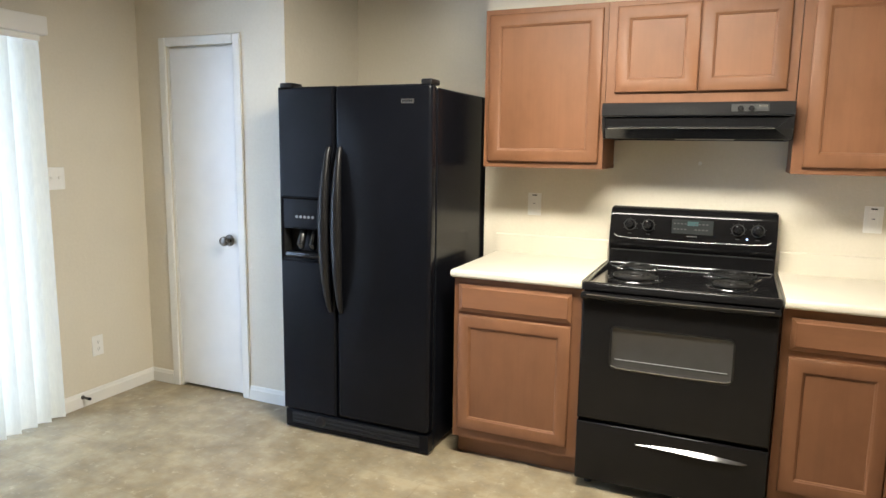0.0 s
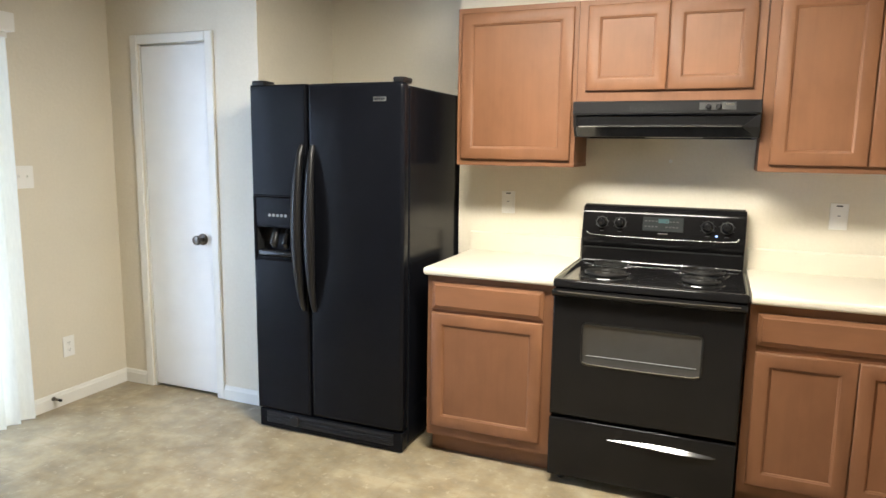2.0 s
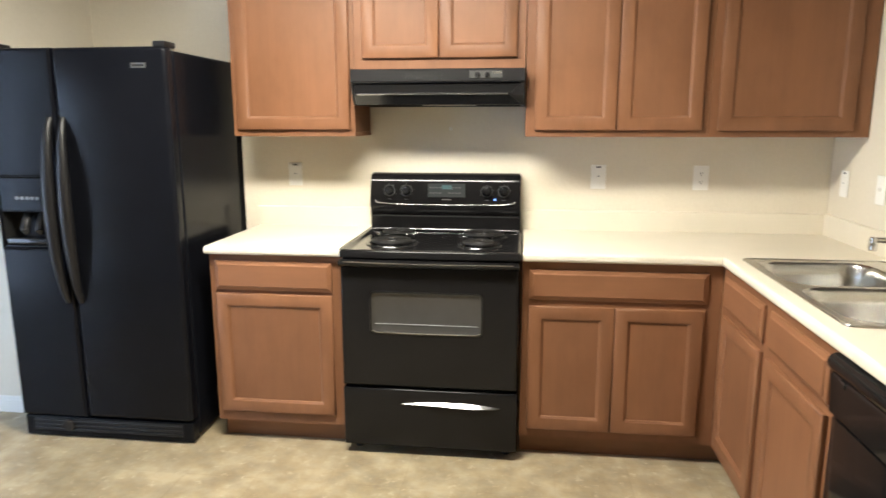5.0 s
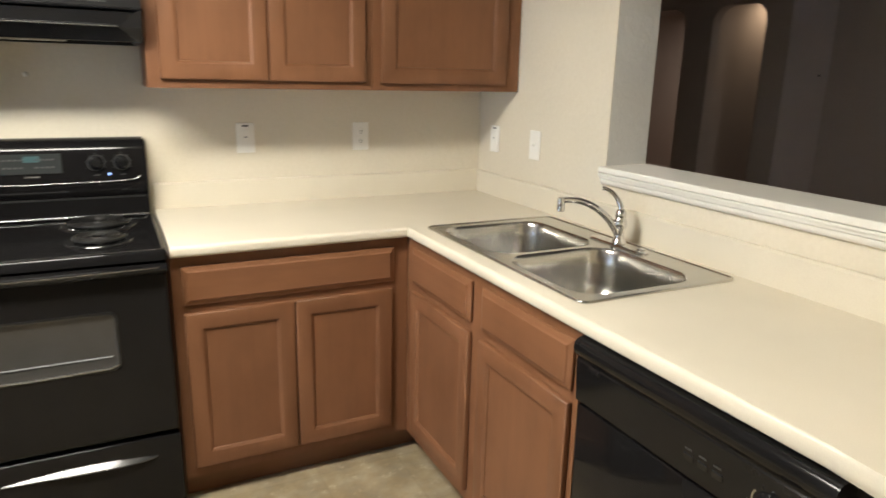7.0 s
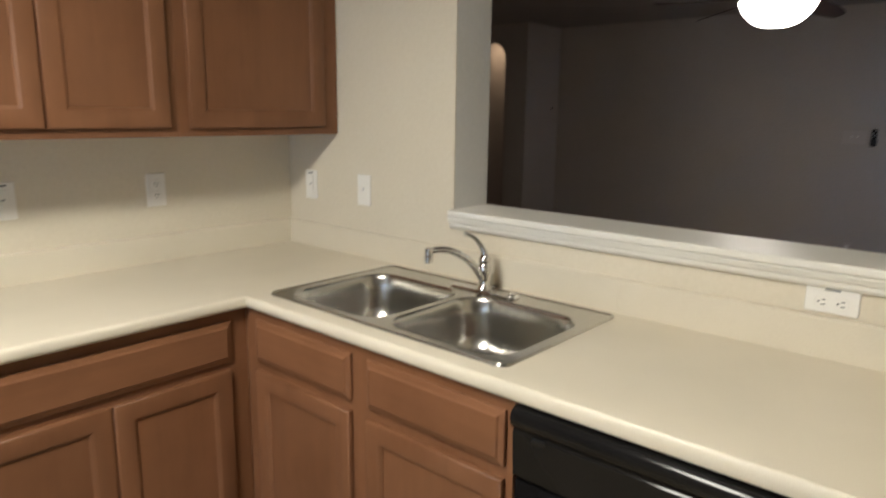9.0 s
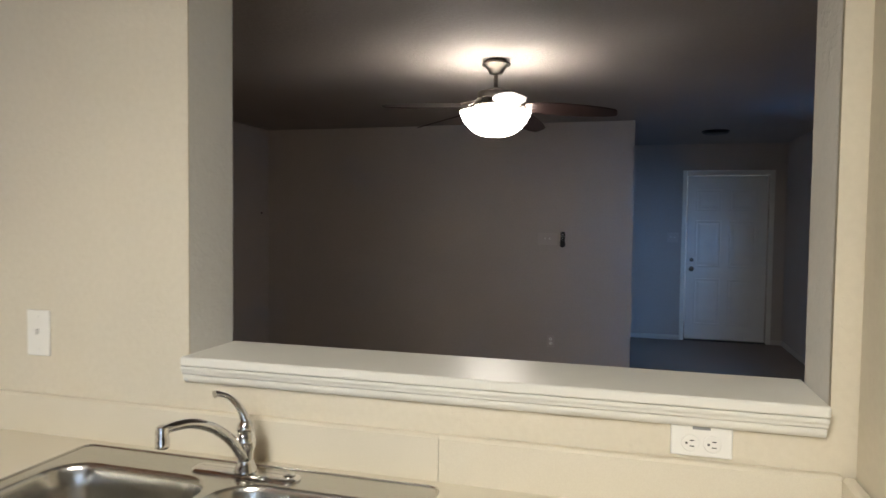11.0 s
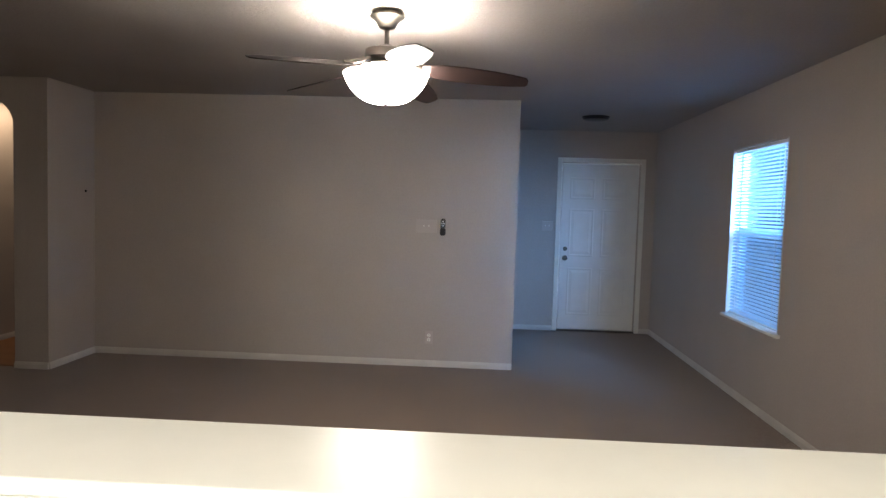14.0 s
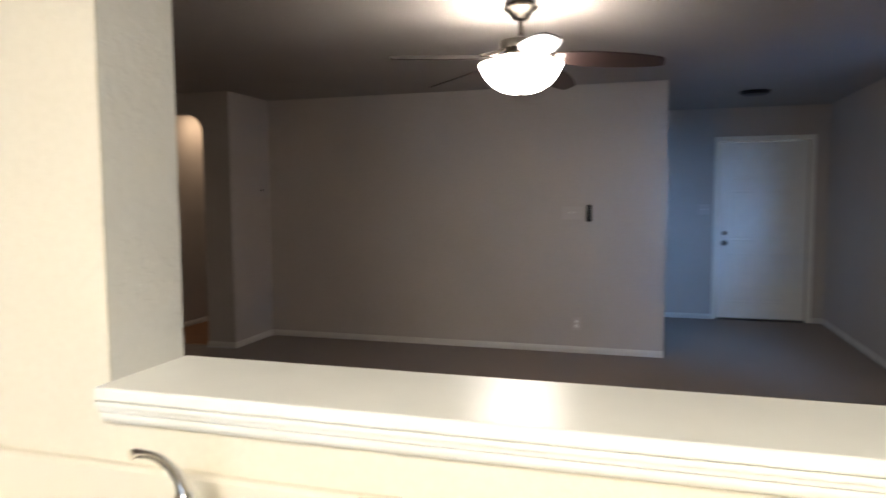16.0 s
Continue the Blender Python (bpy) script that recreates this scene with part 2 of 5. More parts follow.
M_STEEL = brushed("brushed_steel", (0.56, 0.55, 0.52), 0.23, 1)
M_PULL = plain("polished_drawer_pull", (0.03, 0.03, 0.03), 0.13, 0.0, var=0.05)
M_PULL.node_tree.nodes["Principled BSDF"].inputs["Specular IOR Level"].default_value = 1.0
M_CHROME = plain("chrome", (0.72, 0.71, 0.70), 0.07, 1.0, var=0.03)
M_NICKEL = plain("brushed_nickel", (0.13, 0.115, 0.10), 0.42, 1.0, var=0.06)
M_PEWTER = plain("dark_pewter", (0.16, 0.145, 0.13), 0.28, 1.0, var=0.1)
M_PLATE = plain("white_plastic", (0.83, 0.81, 0.76), 0.35, var=0.02)
M_VANE = translucent("vinyl_vane", (0.80, 0.79, 0.70), 0.10)
# The slats are white; blue daylight is mixed into their colour.
M_SLAT = translucent("daylit_blind_slat", (0.56, 0.72, 0.82), 0.16)
M_SCREEN = glass_screen("insect_screen")
M_GLASS = glass("window_glass")
# Blue of the outdoor light is put into this glass.
M_GLASS_DAYLIGHT = glass("daylight_blue_glass", (0.45, 0.76, 1.0))
M_VINYL = plain("white_vinyl_frame", (0.66, 0.68, 0.70), 0.4, var=0.03)
M_GLOBE = glow("frosted_globe", (1.0, 0.92, 0.83), 26.0)
M_BLADE = wood("fan_blade_wood", 0, (0.026, 0.014, 0.012), (0.017, 0.009, 0.008))
M_LENS = plain("hood_lens", (0.42, 0.40, 0.34), 0.35, var=0.05)
M_DIFF = glow("lamp_diffuser", (1.0, 0.95, 0.83), 12.0)
M_PATIO = plain("patio_concrete", (0.36, 0.34, 0.31), 0.9, var=0.15, bump=0.3, bscale=80)

# ---- building helpers ----


def part(name, bm, mat, parent=None, label="", smooth=False):
    """Links a bmesh as one mesh object under a thing or a part."""
    bmesh.ops.recalc_face_normals(bm, faces=bm.faces)
    me = bpy.data.meshes.new(name)
    bm.to_mesh(me)
    bm.free()
    me.materials.append(mat)
    if smooth:
        for p in me.polygons:
            p.use_smooth = True
        me.set_sharp_from_angle(angle=radians(38))
    ob = new(name, me)
    if parent:
        ob.parent = parent
    return tagged(ob, label)


def thing(name, m, label, category, group="", kind=""):
    ob = new(name)
    ob.empty_display_size = 0.1
    ob.matrix_world = m
    return tagged(ob, label, category, group, kind)


def bx(bm, x0, x1, y0, y1, z0, z1, bevel=0.0, seg=1):
    r = bmesh.ops.create_cube(bm, size=1, matrix=Matrix.LocRotScale(((x0 + x1) / 2, (y0 + y1) / 2, (z0 + z1) / 2), None, (abs(x1 - x0), abs(y1 - y0), abs(z1 - z0))))
    if bevel:
        vs = set(r["verts"])
        es = [e for e in bm.edges if e.verts[0] in vs and e.verts[1] in vs]
        bmesh.ops.bevel(bm, geom=es, offset=bevel, segments=seg, affect="EDGES", profile=0.5)
    return bm


def box(*a, **k):
    return bx(bmesh.new(), *a, **k)


def loft(bm, loops, cap0=False, cap1=False, closed=True):
    rows = [[bm.verts.new(p) for p in lp] for lp in loops]
    for a, b in zip(rows, rows[1:]):
        n = len(a)
        for i in range(n if closed else n - 1):
            j = (i + 1) % n
            bm.faces.new((a[i], a[j], b[j], b[i]))
    if cap0:
        bm.faces.new(rows[0][::-1])
    if cap1:
        bm.faces.new(rows[-1])
    return bm


def lathe(bm, profile, n=24, m=Matrix()):
    """Turns (radius, height) points round the z axis of m."""
    loops = [[m @ Vector((max(r, 1e-4) * math.cos(2 * math.pi * i / n), max(r, 1e-4) * math.sin(2 * math.pi * i / n), z)) for i in range(n)] for r, z in profile]
    return loft(bm, loops, True, True)


def tube(bm, pts, radius, n=10, flat=1.0):
    """A round bar along the points; radius may be one number or one for each point."""
    pts = [Vector(p) for p in pts]
    rs = radius if isinstance(radius, (list, tuple)) else [radius] * len(pts)
    loops, side = [], None
    for i, p in enumerate(pts):
        d = (pts[min(i + 1, len(pts) - 1)] - pts[max(i - 1, 0)]).normalized()
        if side is None:
            side = d.orthogonal().normalized()
        side = (side - d * side.dot(d)).normalized()
        up = d.cross(side)
        loops.append([p + (side * math.cos(2 * math.pi * k / n) + up * math.sin(2 * math.pi * k / n) * flat) * rs[i] for k in range(n)])
    return loft(bm, loops, True, True)


def ring_frame(bm, x0, x1, z0, z1, profile):
    """Sweeps (inset, y) points round an upright rectangle, with mitred corners."""
    return loft(bm, [[(x0 + o, y, z0 + o), (x1 - o, y, z0 + o), (x1 - o, y, z1 - o), (x0 + o, y, z1 - o)] for o, y in profile])


def round_rect(x0, x1, y0, y1, r, z, k=5):
    pts = []
    for cx, cy, a in ((x1 - r, y1 - r, 0), (x0 + r, y1 - r, 90), (x0 + r, y0 + r, 180), (x1 - r, y0 + r, 270)):
        for i in range(k + 1):
            t = radians(a + 90 * i / k)
            pts.append((cx + r * math.cos(t), cy + r * math.sin(t), z))
    return pts


def sheet(outline, holes=()):
    """A flat face in the xy plane with holes in it."""
    bm = bmesh.new()
    for lp in (outline, *holes):
        vs = [bm.verts.new((*p[:2], 0)) for p in lp]
        for i in range(len(vs)):
            bm.edges.new((vs[i], vs[(i + 1) % len(vs)]))
    bmesh.ops.triangle_fill(bm, edges=bm.edges[:], use_beauty=True)
    return bm


def thick(bm, depth):
    """Gives a sheet depth towards -z."""
    r = bmesh.ops.extrude_face_region(bm, geom=bm.faces[:])
    bmesh.ops.translate(bm, verts=[v for v in r["geom"] if isinstance(v, bmesh.types.BMVert)], vec=(0, 0, -depth))
    return bm


def arch_hole(a0, a1, z0, z1, r, k=8):
    """An opening with rounded upper corners, as (along, up) points."""
    pts = [(a0, z0), (a1, z0)]
    for c, s in (((a1 - r, z1 - r), 0), ((a0 + r, z1 - r), 90)):
        pts += [(c[0] + r * math.cos(radians(s + 90 * i / k)), c[1] + r * math.sin(radians(s + 90 * i / k))) for i in range(k + 1)]
    return pts


def rect(a0, a1, z0, z1):
    return [(a0, z0), (a1, z0), (a1, z1), (a0, z1)]


def wall(name, outline, holes, axis, at, depth, mat, label):
    """An upright wall from (along, up) points. axis 'y': it lies at y = at and goes depth metres to +y; axis 'x': likewise along x."""
    bm = thick(sheet(outline, holes), depth)
    for v in bm.verts:
        a, u, d = v.co.x, v.co.y, -v.co.z
        v.co = (a, at + d, u) if axis == "y" else (at + d, a, u)
    return tagged(part(name, bm, mat), label, "wall", kind="structure")


def setting(name, bm, mat, label, category):
    return tagged(part(name, bm, mat), label, category, kind="structure")


def notched(a0, a1, top, notches):
    """A wall's outline, with openings that reach the floor."""
    pts = [(a0, 0.0)]
    for nt in notches:
        pts += [nt[0], *nt[:1:-1], nt[1]]
    return pts + [(a1, 0.0), (a1, top), (a0, top)]


# ---- the large structure ----
XL, XS, XB, XD = -2.70, 2.187, 7.525, 9.675      # left wall, sink wall, living room's back wall, entry wall
YP, YW, YR = -0.44, -2.312, -3.70             # pantry wall, wing wall, living room's window wall
NICHE_X, NICHE_Y = -1.65, 0.30
AX = 6.845                                    # wall with the hallway arches

setting("floor", box(XL - 0.15, XS + 0.1, -7.2, 0.5, -0.1, 0.0), M_FLOOR, "mottled beige sheet vinyl kitchen floor", "floor")
setting("floor_living", box(XS + 0.1, 11.5, -7.2, 8.0, -0.1, -0.002), M_CARPET, "dark brown cut-pile living room carpet", "carpet")
setting("floor_hall", box(AX + 0.06, 9.6, 2.15, 6.4, -0.05, 0.006), M_HALL_FLOOR, "brown wooden floor of the hallway", "floor")
setting("ceiling", box(XL - 0.15, XS + 0.1, -7.2, 0.5, CEIL, CEIL + 0.1), M_CEIL, "textured kitchen ceiling, beige darkened to look dim", "ceiling")
setting("ceiling_living", box(XS + 0.1, 11.5, -7.2, 8.0, CEIL, CEIL + 0.1), M_CEIL, "textured living room ceiling, beige darkened to look dim", "ceiling")

T = CEIL
wall("wall_stove", rect(-0.68, XS, 0, T), [], "y", 0.0, 0.12, M_WALL, "cream textured wall behind the range")
wall("wall_niche_back", rect(NICHE_X - 0.1, -0.68, 0, T), [], "y", NICHE_Y, 0.1, M_WALL, "cream textured wall behind the refrigerator")
wall("wall_niche_end", rect(0.12, NICHE_Y, 0, T), [], "x", -0.68, 0.12, M_WALL, "cream textured return of the refrigerator niche")
wall("wall_niche_side", rect(YP + 0.1, NICHE_Y, 0, T), [], "x", NICHE_X - 0.1, 0.1, M_WALL, "cream textured side of the refrigerator niche")
PD0, PD1, PDZ = -2.472, -1.988, 2.008
wall("wall_pantry", notched(XL, NICHE_X, T, [rect(PD0, PD1, 0, PDZ)]), [], "y", YP, 0.1, M_WALL, "cream textured wall around the pantry door")
wall("wall_pantry_back", rect(XL, NICHE_X - 0.1, 0, T), [], "y", NICHE_Y, 0.1, M_WALL, "plain wall at the back of the pantry")
SL0, SL1, SLZ = -2.99, -1.16, 2.03
wall("wall_left", notched(-7.2, NICHE_Y + 0.1, T, [rect(SL0, SL1, 0, SLZ)]), [], "x", XL - 0.12, 0.12, M_WALL, "cream textured wall with a patio door")
# Out of view; set far back to keep reflections in the appliances dark.
wall("wall_behind", rect(XL, XS + 0.175, 0, T), [], "y", -7.2, 0.1, M_WALL, "unseen plain cream wall closing the kitchen")
PT0, PT1, PTZ, PTT = -2.27, -0.906, 1.115, 2.25
wall("wall_sink", rect(-7.1, 0.12, 0, T), [arch_hole(PT0, PT1, PTZ, PTT, 0.2)], "x", XS, 0.175, M_WALL, "cream textured wall with a pass-through opening")
setting("wall_wing", box(1.515, XS - 0.002, YW - 0.12, YW, 0, T, bevel=0.012, seg=2), M_WALL, "cream textured wing wall at the counter's end", "wall")

# plaster lining of the pass-through
bm = bmesh.new()
lin = arch_hole(PT0 + 0.004, PT1 - 0.004, PTZ + 0.004, PTT - 0.004, 0.196, 10)
loft(bm, [[(XS - 0.001, a, u) for a, u in lin], [(XS + 0.176, a, u) for a, u in lin]])
setting("trim_pass_through_lining", bm, M_JAMB, "rough pale plaster lining of the pass-through", "wall")

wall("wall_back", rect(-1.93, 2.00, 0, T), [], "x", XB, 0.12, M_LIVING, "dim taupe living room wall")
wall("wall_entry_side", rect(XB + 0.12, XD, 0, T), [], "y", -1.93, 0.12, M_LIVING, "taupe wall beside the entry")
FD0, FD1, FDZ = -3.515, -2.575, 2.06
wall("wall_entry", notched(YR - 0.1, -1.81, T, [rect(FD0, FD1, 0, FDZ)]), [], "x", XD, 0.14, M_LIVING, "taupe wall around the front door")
WX0, WX1, WZ0, WZ1 = 6.20, 7.20, 0.645, 2.02
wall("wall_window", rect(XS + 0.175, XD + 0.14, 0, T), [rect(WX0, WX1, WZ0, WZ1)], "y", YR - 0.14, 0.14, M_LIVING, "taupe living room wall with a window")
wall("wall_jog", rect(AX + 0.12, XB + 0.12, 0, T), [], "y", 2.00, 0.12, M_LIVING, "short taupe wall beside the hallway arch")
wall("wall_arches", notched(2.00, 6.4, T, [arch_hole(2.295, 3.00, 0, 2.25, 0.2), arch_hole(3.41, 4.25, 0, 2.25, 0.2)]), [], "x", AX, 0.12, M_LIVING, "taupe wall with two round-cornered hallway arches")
# The next two walls are out of view and shut out outside light.
wall("wall_living_far", rect(XS + 0.175, 9.6, 0, T), [], "y", 6.4, 0.1, M_LIVING, "unseen plain taupe wall closing the living room")
wall("wall_living_near", rect(0.12, 6.4, 0, T), [], "x", XS, 0.175, M_LIVING, "unseen plain taupe wall closing the living room's near side")
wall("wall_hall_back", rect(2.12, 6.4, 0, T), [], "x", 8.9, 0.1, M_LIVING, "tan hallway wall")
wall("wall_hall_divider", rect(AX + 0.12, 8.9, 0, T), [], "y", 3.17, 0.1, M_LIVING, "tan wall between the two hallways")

# ground outside
setting("ground", box(-60, 60, -60, 60, -0.3, -0.15), M_PATIO, "pale concrete ground outside the house", "ground")


def skirting(name, p, q, face, h=0.082):
    """A baseboard from p to q on the floor; face is the side, as a unit vector, that looks into the room."""
    bm = bmesh.new()
    t = 0.013
    prof = [(0, 0.0), (t, 0.0), (t, h - 0.022), (t * 0.75, h - 0.016), (t * 0.55, h - 0.006), (t * 0.2, h), (0, h)]
    f = Vector(face)
    loft(bm, [[Vector((*e, 0)) + f * d + Vector((0, 0, u)) for d, u in prof] for e in (p, q)], True, True)
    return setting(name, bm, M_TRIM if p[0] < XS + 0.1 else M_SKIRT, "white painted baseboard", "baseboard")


for p, q, f in (((XL, -1.10), (XL, YP), (1, 0, 0)), ((XL, YP), (-2.524, YP), (0, -1, 0)), ((-1.936, YP), (NICHE_X, YP), (0, -1, 0)),
                ((XB, -1.93), (XB, 2.00), (-1, 0, 0)), ((AX, 2.00), (XB, 2.00), (0, -1, 0)), ((AX, 2.00), (AX, 2.295), (-1, 0, 0)), ((AX, 3.00), (AX, 3.41), (-1, 0, 0)),
                ((XD, FD1 + 0.056), (XD, -1.93), (-1, 0, 0)), ((XD, YR), (XD, FD0 - 0.056), (-1, 0, 0)), ((XS + 0.175, YR), (XD, YR), (0, 1, 0)), ((8.9, 2.12), (8.9, 6.4), (-1, 0, 0)),
                ((AX + 0.12, 3.17), (8.9, 3.17), (0, -1, 0)), ((XS, -7.1), (XS, YW - 0.12), (-1, 0, 0))):
    skirting("baseboard", p, q, f, 0.082 if p[0] < XS + 0.1 else 0.058)


# pass-through sill: a cap board over a stepped moulding
def sill_run():
    y0, y1 = PT0 + 0.012, PT1 + 0.012
    s = thing("trim_pass_through_sill", pose(XS, (y0 + y1) / 2, PTZ), "glossy white painted wooden sill with stepped moulding", "sill", kind="structure")
    hl = (y1 - y0) / 2
    bm = box(-0.038, 0.185, -hl - 0.005, hl - 0.014, 0.006, 0.028, bevel=0.005, seg=3)
    part("cap_board", bm, M_TRIM, s)
    prof = [(0, 0.005), (-0.035, 0.005), (-0.036, 0.001), (-0.034, -0.004), (-0.029, -0.0055), (-0.029, -0.008), (-0.0275, -0.013), (-0.022, -0.0165), (-0.0195, -0.0175), (-0.0205, -0.022), (-0.0185, -0.029), (-0.013, -0.0345), (-0.011, -0.036), (0, -0.036)]
    bm = bmesh.new()
    loft(bm, [[(d, -hl - 0.003, u) for d, u in prof], [(d, hl - 0.004 + 0.3 * d, u) for d, u in prof]], True, True)
    part("moulding", bm, M_TRIM, s, smooth=True)


sill_run()


# ---- doors ----
def casing(parent, x0, x1, z1, w, y):
    """Flat door casing with eased edges round an opening that reaches the floor, in the wall's own plane."""
    part("casing", box(x0 - w, x0, y - 0.014, y, 0, z1 + w, bevel=0.004), M_TRIM, parent)
    part("casing", box(x1, x1 + w, y - 0.014, y, 0, z1 + w, bevel=0.004), M_TRIM, parent)
    part("casing", box(x0, x1, y - 0.014, y, z1, z1 + w, bevel=0.004), M_TRIM, parent)


def knob_profile():
    return [(0.033, 0), (0.033, 0.006), (0.026, 0.010), (0.013, 0.014), (0.012, 0.030), (0.020, 0.036), (0.027, 0.044), (0.028, 0.052), (0.024, 0.060), (0.012, 0.065), (0.0, 0.066)]


FACE = Matrix.Rotation(radians(90), 4, "X")     # turns +z to -y


def pantry_door():
    d = thing("door_1", pose((PD0 + PD1) / 2, YP, 0), "closed narrow white flush pantry door", "door", kind="structure")
    h = (PD1 - PD0) / 2
    part("door_slab", box(-h + 0.012, h - 0.012, 0.006, 0.042, 0.018, PDZ - 0.012, bevel=0.003), M_DOOR, d)
    part("door_stop", box(-h, -h + 0.010, 0.004, 0.09, 0, PDZ), M_TRIM, d)
    part("door_stop", box(h - 0.010, h, 0.004, 0.09, 0, PDZ), M_TRIM, d)
    part("door_stop", box(-h + 0.01, h - 0.01, 0.03, 0.09, PDZ - 0.009, PDZ), M_TRIM, d)
    casing(d, -h, h, PDZ, 0.05, 0)
    bm = bmesh.new()
    lathe(bm, knob_profile(), 24, Matrix.Translation((h - 0.075, 0.006, 0.922)) @ FACE)
    part("door_knob", bm, M_PEWTER, d, "round dark pewter door knob", smooth=True)


pantry_door()


def front_door():
    w = (FD1 - FD0)
    d = thing("door_2", pose(XD, FD1, 0, 0, 0, -90), "closed white six-panel front door", "door", kind="structure")
    part("door_slab", box(0.012, w - 0.012, 0.03, 0.07, 0.02, FDZ - 0.01, bevel=0.003), M_DOOR, d)
    for c0, c1 in ((0.11, 0.41), (0.50, 0.80)):
        for z0, z1 in ((0.2, 0.78), (0.92, 1.50), (1.62, 1.88)):
            bm = bmesh.new()
            ring_frame(bm, c0, c1, z0, z1, [(0, 0.030), (0.006, 0.0275), (0.016, 0.0275), (0.026, 0.0295)])
            ring_frame(bm, c0 + 0.03, c1 - 0.03, z0 + 0.03, z1 - 0.03, [(0, 0.030), (0.03, 0.026), (min(c1 - c0, z1 - z0) / 2 - 0.031, 0.026)])
            part("raised_panel", bm, M_DOOR, d)
    casing(d, 0, w, FDZ, 0.055, 0)
    part("threshold", box(0, w, -0.01, 0.1, 0, 0.018, bevel=0.004), M_PEWTER, d, "dark metal threshold")
    for z, k in ((0.895, 1.0), (1.01, 0.8)):
        bm = bmesh.new()
        lathe(bm, [(r * k, y) for r, y in (knob_profile() if k == 1.0 else [(0.033, 0), (0.033, 0.012), (0.026, 0.02), (0.012, 0.022), (0.010, 0.03), (0, 0.031)])], 20, Matrix.Translation((0.075, 0.03, z)) @ FACE)
        part("door_knob" if k == 1.0 else "deadbolt", bm, M_PEWTER, d, "dark metal hardware", smooth=True)


front_door()


# ---- patio door and vertical blinds ----
def patio_door():
    w = SL1 - SL0
    d = thing("window_1", pose(XL, SL0, 0, 0, 0, 90), "sliding glass patio door with a white frame", "patio door", kind="structure")
    for x0, x1 in ((0, 0.05), (w - 0.05, w), (w / 2 - 0.04, w / 2 + 0.04)):
        part("window_frame", box(x0, x1, 0.04, 0.1, 0, SLZ, bevel=0.004), M_VINYL, d)
    for z0, z1 in ((0, 0.06), (SLZ - 0.06, SLZ)):
        part("window_frame", box(0.05, w - 0.05, 0.045, 0.095, z0, z1, bevel=0.004), M_VINYL, d)
    for x0, x1, y in ((0.05, w / 2 - 0.04, 0.06), (w / 2 + 0.04, w - 0.05, 0.075)):
        p = part("pane", box(x0, x1, y, y + 0.006, 0.06, SLZ - 0.06), M_GLASS, d)
        p.visible_shadow = False


patio_door()


def vertical_blinds():
    y1 = -1.085
    b = thing("vertical_blinds", pose(XL, y1, 0), "cream vinyl vertical blinds, closed over the patio door", "blinds")
    bm = box(0.002, 0.085, -2.05, 0.03, 1.985, 2.075, bevel=0.006, seg=2)
    part("valance", bm, M_PLATE, b, "white vinyl valance")
    part("head_rail", box(0.02, 0.06, -2.0, 0.0, 1.955, 1.984), M_PLATE, b)
    vane = None
    for i in range(25):
        bm = bmesh.new()
        n = 6
        a = radians(52)
        pts = []
        for k in range(n + 1):
            u = (k / n - 0.5) * 0.089
            pts.append((u, 0.006 * (1 - (2 * k / n - 1) ** 2)))
        loops = [[(0.042 + math.cos(a) * u - math.sin(a) * c, math.sin(a) * u + math.cos(a) * c, z) for u, c in pts] for z in (0.012, 1.955)]
        if vane is None:
            loft(bm, loops, closed=False)
            vane = part("vane", bm, M_VANE, b, smooth=True)
            vane.location = (0, -0.05, 0)
        else:
            bm.free()
            o = new("vane", vane.data)
            o.parent, o.location = b, (0, -0.05 - 0.0795 * i, 0)
            o.rotation_euler = (0, 0, radians((i * 37 % 11) - 5))


vertical_blinds()


